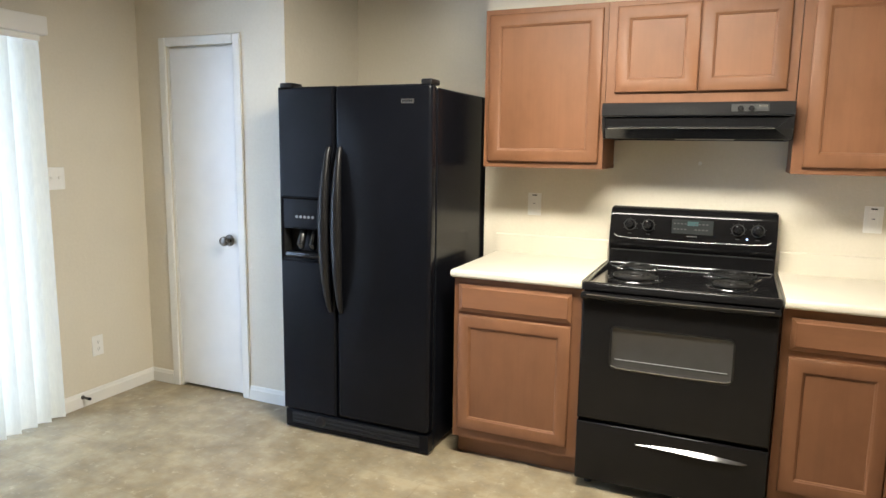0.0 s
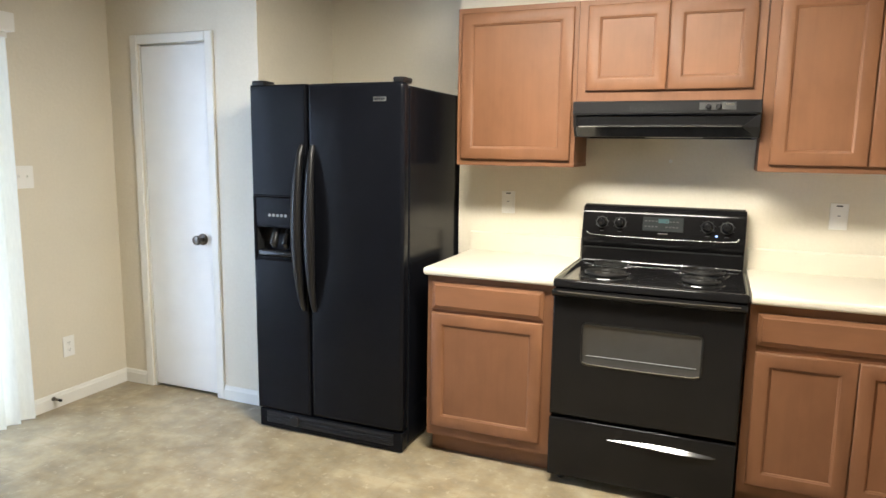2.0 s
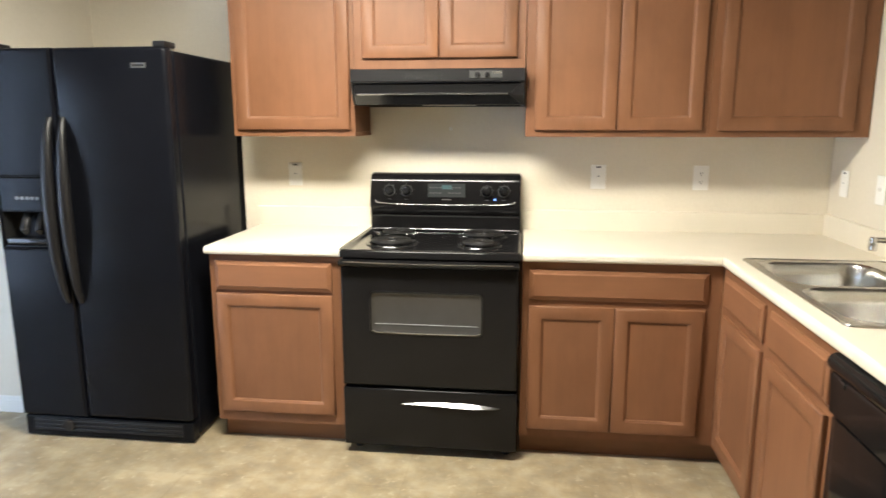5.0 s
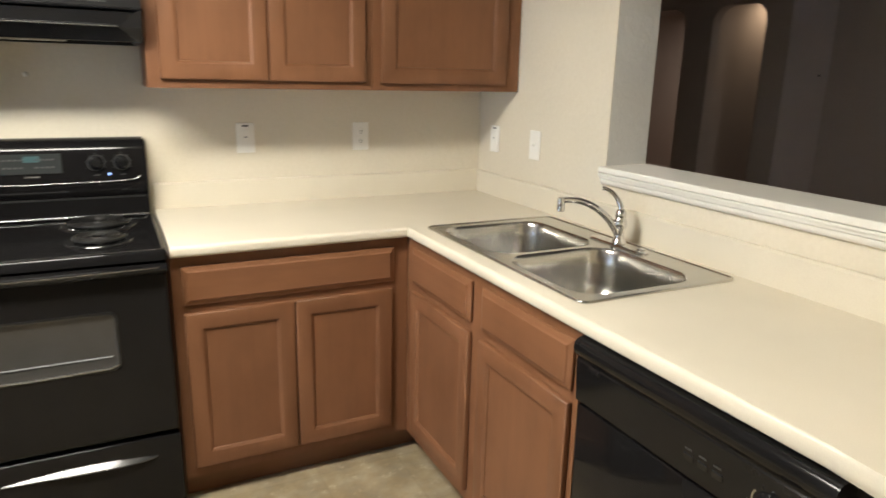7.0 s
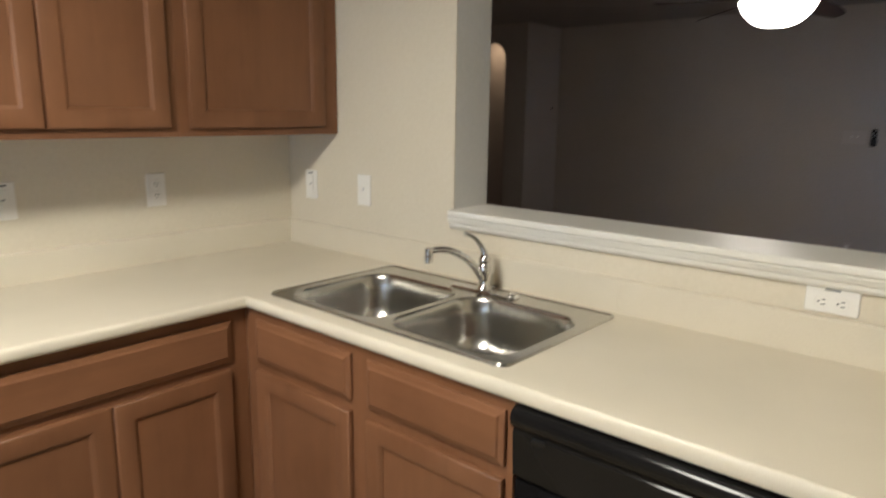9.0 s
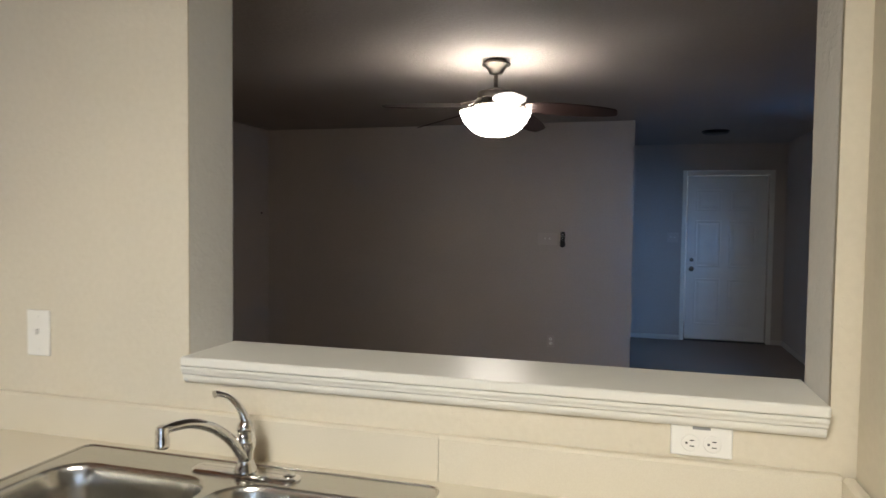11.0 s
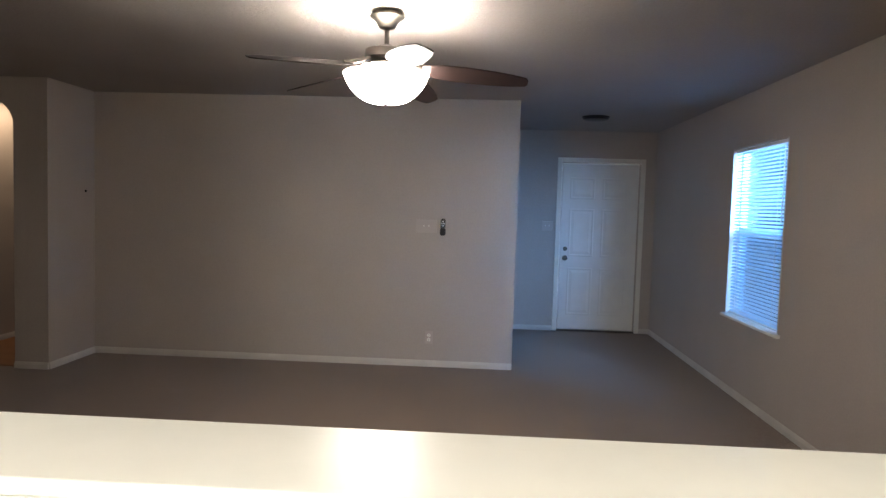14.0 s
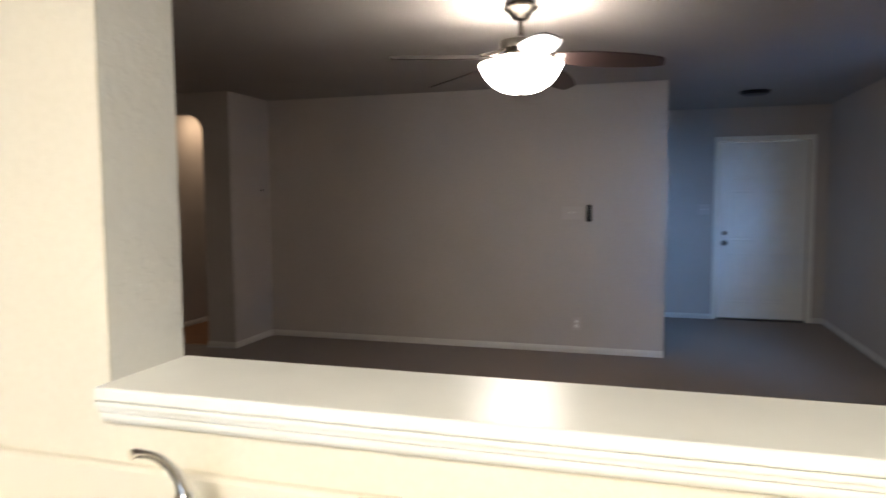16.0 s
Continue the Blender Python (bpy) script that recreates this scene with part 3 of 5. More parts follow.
# ---- living room window ----
def blind_window():
    w, h = WX1 - WX0, WZ1 - WZ0
    d = thing("window_2", pose(WX1, YR, WZ0, 0, 0, 180), "double-hung window with a white frame and sill", "window", kind="structure")
    for x0, x1 in ((0, 0.035), (w - 0.035, w)):
        part("window_frame", box(x0, x1, 0.07, 0.13, 0, h, bevel=0.003), M_VINYL, d)
    for z0, z1 in ((0, 0.04), (h / 2 - 0.025, h / 2 + 0.025), (h - 0.035, h)):
        part("window_frame", box(0.035, w - 0.035, 0.072, 0.128, z0, z1, bevel=0.003), M_VINYL, d)
    for z0, z1, y in ((0.04, h / 2 - 0.025, 0.09), (h / 2 + 0.025, h - 0.035, 0.11)):
        p = part("pane", box(0.035, w - 0.035, y, y + 0.005, z0, z1), M_GLASS_DAYLIGHT, d)
        p.visible_shadow = False
    part("insect_screen", box(0.036, w - 0.036, 0.1285, 0.1305, 0.02, h / 2), M_SCREEN, d, "grey insect screen over the lower sash")
    part("window_sill", box(-0.035, w + 0.035, -0.035, 0.069, -0.022, 0.002, bevel=0.006, seg=2), M_TRIM, d)
    # Side casings take the dimmed trim colour to hold back their glare.
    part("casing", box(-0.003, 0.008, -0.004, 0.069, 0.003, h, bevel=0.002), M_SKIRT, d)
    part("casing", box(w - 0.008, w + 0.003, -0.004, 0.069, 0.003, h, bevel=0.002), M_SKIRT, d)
    b = thing("mini_blinds", pose(WX1, YR, WZ0, 0, 0, 180), "white aluminium mini blinds, lowered with tilted slats", "blinds")
    part("head_rail", box(0.012, w - 0.012, 0.012, 0.04, h - 0.035, h - 0.006, bevel=0.003), M_PLATE, b)
    part("bottom_rail", box(0.014, w - 0.014, 0.016, 0.036, 0.012, 0.024, bevel=0.003), M_PLATE, b)
    tilt = radians(-38)
    slat = None
    n = 48
    for i in range(n):
        z = 0.035 + (h - 0.085) * i / (n - 1)
        if slat is None:
            bm = bmesh.new()
            pts = [((k / 4 - 0.5) * 0.025, 0.0022 * (1 - (k / 2 - 1) ** 2)) for k in range(5)]
            loops = [[(x, 0.027 + u * math.cos(tilt) - c * math.sin(tilt), -u * math.sin(tilt) + c * math.cos(tilt)) for u, c in pts] for x in (0.014, w - 0.014)]
            loft(bm, loops, closed=False)
            slat = part("slat", bm, M_SLAT, b, smooth=True)
            slat.location = (0, 0, z)
        else:
            o = new("slat", slat.data)
            o.parent, o.location = b, (0, 0, z)
    for x in (0.15, w - 0.15):
        bm = bmesh.new()
        tube(bm, [(x, 0.013, 0.02), (x, 0.013, h - 0.03)], 0.0012, 6)
        part("ladder_cord", bm, M_PLATE, b)
    bm = bmesh.new()
    tube(bm, [(w - 0.06, 0.006, h - 0.04), (w - 0.062, 0.004, h - 0.6)], 0.004, 6)
    part("tilt_wand", bm, M_PLATE, b)


blind_window()


# ---- cabinets ----
def cabinet_door(parent, x0, x1, z0, z1, y, name="door"):
    """A framed door with a flat recessed panel; y is the face of the cabinet behind it."""
    bm = bmesh.new()
    w = 0.052
    ring_frame(bm, x0, x1, z0, z1, [(0.004, y), (0.0, y - 0.003), (0.0, y - 0.014), (0.0025, y - 0.018), (0.006, y - 0.0195), (w - 0.001, y - 0.0195), (w + 0.001, y - 0.0180), (w + 0.004, y - 0.0150), (w + 0.0065, y - 0.0145), (w + 0.0095, y - 0.011), (w + 0.010, y)])
    d = part(name, bm, M_WOOD_V, parent, smooth=True)
    part("panel", box(x0 + w + 0.004, x1 - w - 0.004, y - 0.0105, y - 0.004, z0 + w + 0.004, z1 - w - 0.004), M_WOOD_V, d)
    return d


def drawer_front(parent, x0, x1, z0, z1, y):
    """A slab drawer front with a wide eased edge."""
    bm = bmesh.new()
    loft(bm, [[(x0 + o, yy, z0 + o), (x1 - o, yy, z0 + o), (x1 - o, yy, z1 - o), (x0 + o, yy, z1 - o)] for o, yy in ((0.004, y), (0, y - 0.004), (0, y - 0.009), (0.002, y - 0.0115), (0.014, y - 0.0150), (0.0165, y - 0.0185), (0.019, y - 0.0195))], True, True)
    return part("drawer_front", bm, M_WOOD_H, parent)


def face_frame(parent, w, z0, z1, y, openings):
    """The cabinet's front frame, with a hole behind each door or drawer."""
    bm = thick(sheet(rect(0, w, z0, z1), [rect(*o) for o in openings]), 0.019)
    for v in bm.verts:
        v.co = (v.co.x, y + 0.019 - (v.co.z + 0.019), v.co.y)
    return part("face_frame", bm, M_WOOD_V, parent)


def wall_cabinet(m, w, z0, z1, depth, doors, label, inset=0.018):
    c = thing("wall_cabinet", m, label, "cabinet", "maple wall cabinets")
    y = -depth
    part("body", box(0.002, w - 0.002, y + 0.0195, -0.001, z0 + inset, z1), M_WOOD_V, c)
    for s in (0.0, w - 0.014):
        part("side_panel", box(s + 0.0005, s + 0.0135, y + 0.0195, -0.0015, z0, z0 + inset - 0.001), M_WOOD_V, c)
    face_frame(c, w, z0, z1, y, [(a + 0.012, b - 0.012, za + 0.012, zb - 0.012) for a, b, za, zb in doors])
    for a, b, za, zb in doors:
        cabinet_door(c, a, b, za, zb, y)
    return c


UZ0, UZ1, UD = 1.374, 2.105, 0.315
wall_cabinet(pose(-0.576, 0, 0), 0.574, UZ0, UZ1, UD, [(0.024, 0.555, 1.403, 2.080)], "single-door maple wall cabinet beside the refrigerator")
wall_cabinet(pose(0.0, 0, 0), 0.760, 1.664, UZ1, UD, [(0.040, 0.382, 1.713, 2.080), (0.386, 0.724, 1.713, 2.080)], "short two-door maple wall cabinet over the range hood")
wall_cabinet(pose(0.764, 0, 0), 0.775, UZ0, UZ1, UD, [(0.040, 0.390, 1.402, 2.080), (0.394, 0.746, 1.402, 2.080)], "tall two-door maple wall cabinet beside the range hood")
wall_cabinet(pose(1.541, 0, 0), 0.642, UZ0, UZ1, UD, [(0.034, 0.573, 1.400, 2.080)], "single-door maple wall cabinet in the corner")


def base_cabinet(m, w, doors, drawers, label, depth=0.600, top=0.872, toe=(0.004, 0.004)):
    c = thing("base_cabinet", m, label, "cabinet", "maple base cabinets")
    y = -depth
    part("body", box(0.002, w - 0.002, y + 0.0195, -0.002, 0.10, top), M_WOOD_V, c)
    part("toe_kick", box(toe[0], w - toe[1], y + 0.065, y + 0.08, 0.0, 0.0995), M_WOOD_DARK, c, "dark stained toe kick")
    face_frame(c, w, 0.10, 0.872, y, [(a + 0.012, b - 0.012, za + 0.012, zb - 0.012) for a, b, za, zb in doors + drawers])
    for d in doors:
        cabinet_door(c, *d, y)
    for d in drawers:
        drawer_front(c, *d, y)
    return c


base_cabinet(pose(-0.598, 0, 0), 0.596, [(0.026, 0.552, 0.150, 0.700)], [(0.026, 0.552, 0.716, 0.846)], "maple base cabinet with one drawer beside the range")
base_cabinet(pose(0.766, 0, 0), 0.803, [(0.031, 0.381, 0.140, 0.686), (0.384, 0.736, 0.140, 0.686)], [(0.031, 0.744, 0.713, 0.840)], "two-door maple base cabinet with a wide drawer", toe=(0.004, -0.066))
SINK_D = XS - 1.570
base_cabinet(pose(XS, -0.6005, 0, 0, 0, -90), 1.006, [(0.064, 0.492, 0.140, 0.686), (0.556, 0.988, 0.140, 0.686)], [(0.064, 0.492, 0.716, 0.846), (0.556, 0.988, 0.716, 0.846)],
             "two-door maple sink base cabinet", depth=SINK_D, top=0.70, toe=(-0.063, 0.004))


# ---- worktops ----
def worktop(name, outline, holes, front, label):
    """A cream laminate slab from its plan; the edges listed by their two ends are rolled."""
    c = thing(name, pose(outline[0][0], outline[0][1], 0.876), label, "countertop")
    ox, oy = outline[0]
    bm = thick(sheet([(x - ox, y - oy) for x, y in outline], [[(x - ox, y - oy) for x, y, *_ in h] for h in holes]), 0.038)
    bmesh.ops.translate(bm, verts=bm.verts[:], vec=(0, 0, 0.038))
    want = [(Vector((a[0] - ox, a[1] - oy)), Vector((b[0] - ox, b[1] - oy))) for a, b in front]
    edges = []
    for e in bm.edges:
        p, q = e.verts[0].co, e.verts[1].co
        if abs(p.z - q.z) < 1e-5:
            for a, b in want:
                if min((p.xy - a).length + (q.xy - b).length, (p.xy - b).length + (q.xy - a).length) < 1e-3:
                    edges.append(e)
    bmesh.ops.bevel(bm, geom=edges, offset=0.013, segments=4, affect="EDGES", profile=0.5)
    part("slab", bm, M_COUNTER, c, smooth=True)
    return c


CF, CX = -0.637, 1.548
lc = worktop("countertop", [(-0.606, -0.002), (-0.606, CF), (-0.004, CF), (-0.004, -0.002)], [], [((-0.606, CF), (-0.004, CF)), ((-0.606, -0.002), (-0.606, CF))], "cream laminate countertop beside the refrigerator")
SX0, SX1, SY0, SY1 = 1.607, 2.134, -1.550, -0.662
hole = round_rect(SX0 + 0.015, SX1 - 0.015, SY0 + 0.015, SY1 - 0.015, 0.03, 0)
rc = worktop("countertop", [(0.768, -0.002), (0.768, CF), (CX, CF), (CX, YW + 0.004), (XS - 0.002, YW + 0.004), (XS - 0.002, -0.002)], [hole],
             [((0.768, CF), (CX, CF)), ((CX, CF), (CX, YW + 0.004))], "L-shaped cream laminate countertop with a sink")


def splash(parent, p, q, face, h=0.098):
    o = parent.location
    bm = bmesh.new()
    f = Vector(face)
    prof = [(0.001, 0), (0.019, 0), (0.019, h - 0.006), (0.015, h - 0.001), (0.011, h), (0.001, h)]
    loft(bm, [[Vector((e[0] - o.x, e[1] - o.y, 0.0382)) + f * d + Vector((0, 0, u)) for d, u in prof] for e in (p, q)], True, True)
    part("backsplash", bm, M_COUNTER, parent)


splash(lc, (-0.604, 0), (-0.006, 0), (0, -1, 0))
splash(rc, (0.770, 0), (XS, 0), (0, -1, 0))
splash(rc, (XS, -0.0195), (XS, -1.530), (-1, 0, 0))
splash(rc, (XS - 0.0012, -1.5312), (XS - 0.0012, YW + 0.024), (-1, 0, 0))
splash(rc, (CX + 0.02, YW + 0.004), (XS - 0.0195, YW + 0.004), (0, 1, 0))


# ---- sink and faucet ----
def kitchen_sink():
    s = thing("kitchen_sink", pose(SX0, SY0, 0.9145), "brushed stainless steel double-bowl drop-in sink", "sink")
    w, l = SX1 - SX0, SY1 - SY0
    mid = l / 2
    b1, b2 = (0.030, w - 0.098, 0.036, mid - 0.010, 0.085), (0.030, w - 0.098, mid + 0.010, l - 0.036, 0.085)
    holes = [round_rect(x0, x1, y0, y1, rr, 0, 8) for x0, x1, y0, y1, rr in (b1, b2)]
    bm = sheet(round_rect(0.007, w - 0.007, 0.007, l - 0.007, 0.020, 0, 4), holes)
    for v in bm.verts:
        v.co.z = 0.0035
    # raised and rolled outer edge
    edge = ((0.007, 0.0035), (0.0055, 0.0058), (0.003, 0.0062), (0.001, 0.0045), (0.0, 0.0003))
    loft(bm, [round_rect(o, w - o, o, l - o, 0.027 - o, z, 4) for o, z in edge])
    part("rim", bm, M_STEEL, s, smooth=True)
    for x0, x1, y0, y1, rr in (b1, b2):
        loops = []
        for ins, z in ((0, 0.0035), (0.002, 0.0022), (0.005, -0.002), (0.008, -0.010), (0.014, -0.05), (0.022, -0.105), (0.029, -0.132), (0.040, -0.152), (0.056, -0.164), (0.078, -0.169), (0.11, -0.172)):
            loops.append(round_rect(x0 + ins, x1 - ins, y0 + ins, y1 - ins, max(0.02, rr - ins * 0.25), z, 8))
        bm = bmesh.new()
        loft(bm, loops, cap1=True)
        bowl = part("bowl", bm, M_STEEL, s, smooth=True)
        bm = bmesh.new()
        lathe(bm, [(0.0, -0.176), (0.02, -0.1755), (0.03, -0.1735), (0.036, -0.1700), (0.044, -0.1690), (0.048, -0.1705), (0.050, -0.1725)], 28, Matrix.Translation(((x0 + x1) / 2, (y0 + y1) / 2, 0)))
        part("drain", bm, M_CHROME, bowl, smooth=True)


kitchen_sink()


def smooth_run(pts, k=6):
    """Points along a soft curve through the given ones."""
    pts = [Vector(p) for p in pts]
    fine = []
    for i in range(len(pts) - 1):
        p0, p1, p2, p3 = pts[max(i - 1, 0)], pts[i], pts[i + 1], pts[min(i + 2, len(pts) - 1)]
        for q in range(k):
            t = q / k
            fine.append(0.5 * ((2 * p1) + (p2 - p0) * t + (2 * p0 - 5 * p1 + 4 * p2 - p3) * t * t + (3 * p1 - p0 - 3 * p2 + p3) * t ** 3))
    return fine + [pts[-1]]


def faucet():
    bxp, byp = 2.076, -1.128
    f = thing("faucet", pose(bxp, byp, 0.918), "chrome single-lever kitchen faucet with an arched spout", "faucet")
    bm = bmesh.new()
    loft(bm, [round_rect(-0.025 + o, 0.025 - o, -0.128 + o, 0.128 - o, 0.024 - o * 0.9, z, 7) for o, z in ((0, 0.0), (0, 0.003), (0.003, 0.0065), (0.009, 0.0085), (0.016, 0.0095))], True, True)
    part("base_plate", bm, M_CHROME, f, smooth=True)
    bm = bmesh.new()
    lathe(bm, [(0.025, 0.008), (0.024, 0.014), (0.019, 0.021), (0.0165, 0.034), (0.0165, 0.052), (0.0205, 0.058), (0.0225, 0.068), (0.0220, 0.080), (0.0185, 0.088), (0.0170, 0.092), (0.0190, 0.097), (0.0180, 0.106), (0.0130, 0.115), (0.0100, 0.119), (0, 0.120)], 24)
    part("body", bm, M_CHROME, f, smooth=True)
    bm = bmesh.new()
    run = smooth_run([(-0.008, 0.0, 0.040), (-0.040, 0.010, 0.086), (-0.085, 0.022, 0.124), (-0.135, 0.035, 0.146), (-0.178, 0.046, 0.151), (-0.197, 0.051, 0.149)])
    tube(bm, run, [0.0118 - 0.0030 * i / (len(run) - 1) for i in range(len(run))], 14)
    sp = part("spout", bm, M_CHROME, f, smooth=True)
    bm = bmesh.new()
    lathe(bm, [(0.0, 0.116), (0.0105, 0.116), (0.0130, 0.118), (0.0130, 0.136), (0.0118, 0.138), (0.0122, 0.150), (0.0110, 0.157), (0.006, 0.160), (0, 0.160)], 18, Matrix.Translation((-0.199, 0.0515, 0)))
    part("aerator", bm, M_CHROME, sp, smooth=True)
    bm = bmesh.new()
    run = smooth_run([(0, 0, 0.112), (-0.002, 0.006, 0.132), (-0.009, 0.016, 0.153), (-0.022, 0.028, 0.171), (-0.038, 0.040, 0.180), (-0.046, 0.045, 0.181)])
    n = len(run) - 1
    tube(bm, run, [0.0128 - 0.0066 * math.sin(math.pi * min(1.0, 1.15 * i / n) * 0.5) + 0.0035 * max(0.0, i / n - 0.7) / 0.3 for i in range(n + 1)], 12, 0.85)
    part("lever", bm, M_CHROME, f, smooth=True)
    bm = bmesh.new()
    lathe(bm, [(0.013, 0.0), (0.013, 0.003), (0.009, 0.006), (0, 0.0065)], 16, Matrix.Translation((0.0, -0.104, 0.009)))
    part("hole_cap", bm, M_CHROME, f, smooth=True)


faucet()


# ---- refrigerator ----
def refrigerator():
    x0, x1, yf, yb, zt = -1.520, -0.690, -0.682, 0.20, 1.742
    r = thing("refrigerator", pose(x0, yf, 0), "black side-by-side refrigerator with an ice dispenser", "refrigerator")
    w, d = x1 - x0, yb - yf
    part("body", box(0.004, w - 0.004, 0.075, d, 0.02, zt - 0.012, bevel=0.008, seg=2), M_FRIDGE, r)
    split = 0.323
    fd = part("freezer_door", door_with_hole(0.0, split - 0.004, 0.108, zt, 0.0, 0.068, (0.022, split - 0.05, 0.905, 1.055)), M_FRIDGE, r, smooth=True)
    rd = part("fridge_door", box(split + 0.004, w, 0.0, 0.068, 0.108, zt, bevel=0.020, seg=5), M_FRIDGE, r, smooth=True)
    part("gasket", box(0.012, w - 0.012, 0.0685, 0.0745, 0.115, zt - 0.02), M_DARK, r)
    # bowed handles on either side of the split
    for door, x, s in ((fd, split - 0.03, -1), (rd, split + 0.03, 1)):
        bm = bmesh.new()
        pts, rad = [], []
        for i in range(25):
            t = i / 24
            bow = math.sin(math.pi * t) ** 0.6
            pts.append((x + s * 0.006 * bow, 0.004 - 0.052 * bow, 0.655 + 0.80 * t))
            rad.append(0.012 + 0.015 * math.sin(math.pi * t))
        tube(bm, pts, rad, 12, 1.15)
        part("handle", bm, M_MATTE, door, "bowed black plastic handle", smooth=True)
    # dispenser: bezel, control panel with buttons, recess with two cradles and a tray
    bz = bmesh.new()
    ring_frame(bz, 0.008, split - 0.036, 0.885, 1.215, [(0, 0.0), (0.002, -0.006), (0.008, -0.008), (0.012, -0.005), (0.014, 0.0)])
    dp = part("dispenser", bz, M_FRIDGE, fd, "ice and water dispenser")
    part("control_panel", box(0.024, split - 0.052, -0.003, 0.001, 1.062, 1.200, bevel=0.001), M_FRIDGE, fd)
    cav = bmesh.new()
    cx0, cx1, cz0, cz1 = 0.0235, split - 0.0515, 0.9065, 1.0535
    loft(cav, [[(a, y, b) for a, b in ((cx0, cz0), (cx1, cz0), (cx1, cz1), (cx0, cz1))] for y in (0.001, 0.062)], cap1=True)
    part("dispenser_recess", cav, M_DARK, fd)
    part("drip_tray", box(cx0 + 0.004, cx1 - 0.004, -0.004, 0.058, cz0 + 0.001, cz0 + 0.034, bevel=0.012, seg=4), M_GLOSS, fd, "glossy black drip tray", smooth=True)
    for x in (0.115, 0.185):
        bm = bmesh.new()
        tube(bm, [(x, 0.045, 1.045), (x, 0.025, 1.01), (x, 0.012, 0.975), (x, 0.02, 0.955)], [0.016, 0.02, 0.022, 0.014], 10)
        part("dispenser_lever", bm, M_PAN, fd, smooth=True)
    for i in range(5):
        bm = bmesh.new()
        lathe(bm, [(0.0075, 0), (0.0075, 0.003), (0.006, 0.004), (0, 0.0042)], 12, Matrix.Translation((0.105 + i * 0.0235, -0.003, 1.115)) @ FACE)
        part("button", bm, M_GREY, fd, "small pale button")
    part("badge", box(w - 0.150, w - 0.085, -0.003, 0.001, 1.655, 1.677, bevel=0.001), M_SILVER, rd, "plain silver badge")
    for k in range(5):
        part("badge_bar", box(w - 0.143 + k * 0.0105, w - 0.136 + k * 0.0105, -0.0042, -0.0028, 1.662, 1.671), M_DARK, rd)
    for a, b in ((0.004, 0.075), (w - 0.060, w - 0.004)):
        part("hinge_cover", box(a, b, 0.012, 0.105, zt - 0.004, zt + 0.022, bevel=0.008, seg=2), M_MATTE, r, "black plastic hinge cover", smooth=True)
    g = part("base_grille", box(0.004, w - 0.004, 0.010, 0.07, 0.006, 0.102, bevel=0.006, seg=2), M_FRIDGE, r)
    part("grille_slot", box(0.05, w - 0.05, 0.0085, 0.0105, 0.034, 0.092), M_DARK, g)
    for i in range(3):
        part("slat", box(0.05, w - 0.05, 0.002, 0.0084, 0.036 + i * 0.019, 0.047 + i * 0.019, bevel=0.002), M_MATTE, g)
    bm = bmesh.new()
    lathe(bm, [(0.028, 0.0), (0.028, 0.010), (0.024, 0.015), (0.006, 0.016), (0, 0.016)], 20, Matrix.Translation((0.225, 0.006, 0.066)) @ FACE)
    part("filter_cap", bm, M_MATTE, g, "round black filter cap", smooth=True)
    for x in (0.06, w - 0.06):
        bm = bmesh.new()
        lathe(bm, [(0.022, 0.0), (0.022, 0.03), (0.012, 0.032), (0, 0.033)], 12, Matrix.Translation((x, 0.12, 0)))
        part("foot", bm, M_DARK, r)


def door_with_hole(x0, x1, z0, z1, y0, y1, hole_at):
    """A slab with rounded outer edges and a rectangular hole in its face."""
    a, b, c, d = hole_at
    bm = sheet(rect(x0 + 0.012, x1 - 0.012, z0 + 0.012, z1 - 0.012), [rect(a, b, c, d)])
    for v in bm.verts:
        v.co = (v.co.x, y0, v.co.y)
    prof = [(0.012, y0), (0.0075, y0 + 0.0009), (0.0035, y0 + 0.0035), (0.0009, y0 + 0.0075), (0.0, y0 + 0.012), (0.0, y1)]
    rows = [[(x0 + o, y, z0 + o), (x1 - o, y, z0 + o), (x1 - o, y, z1 - o), (x0 + o, y, z1 - o)] for o, y in prof]
    loft(bm, rows, cap1=True)
    return bm


refrigerator()


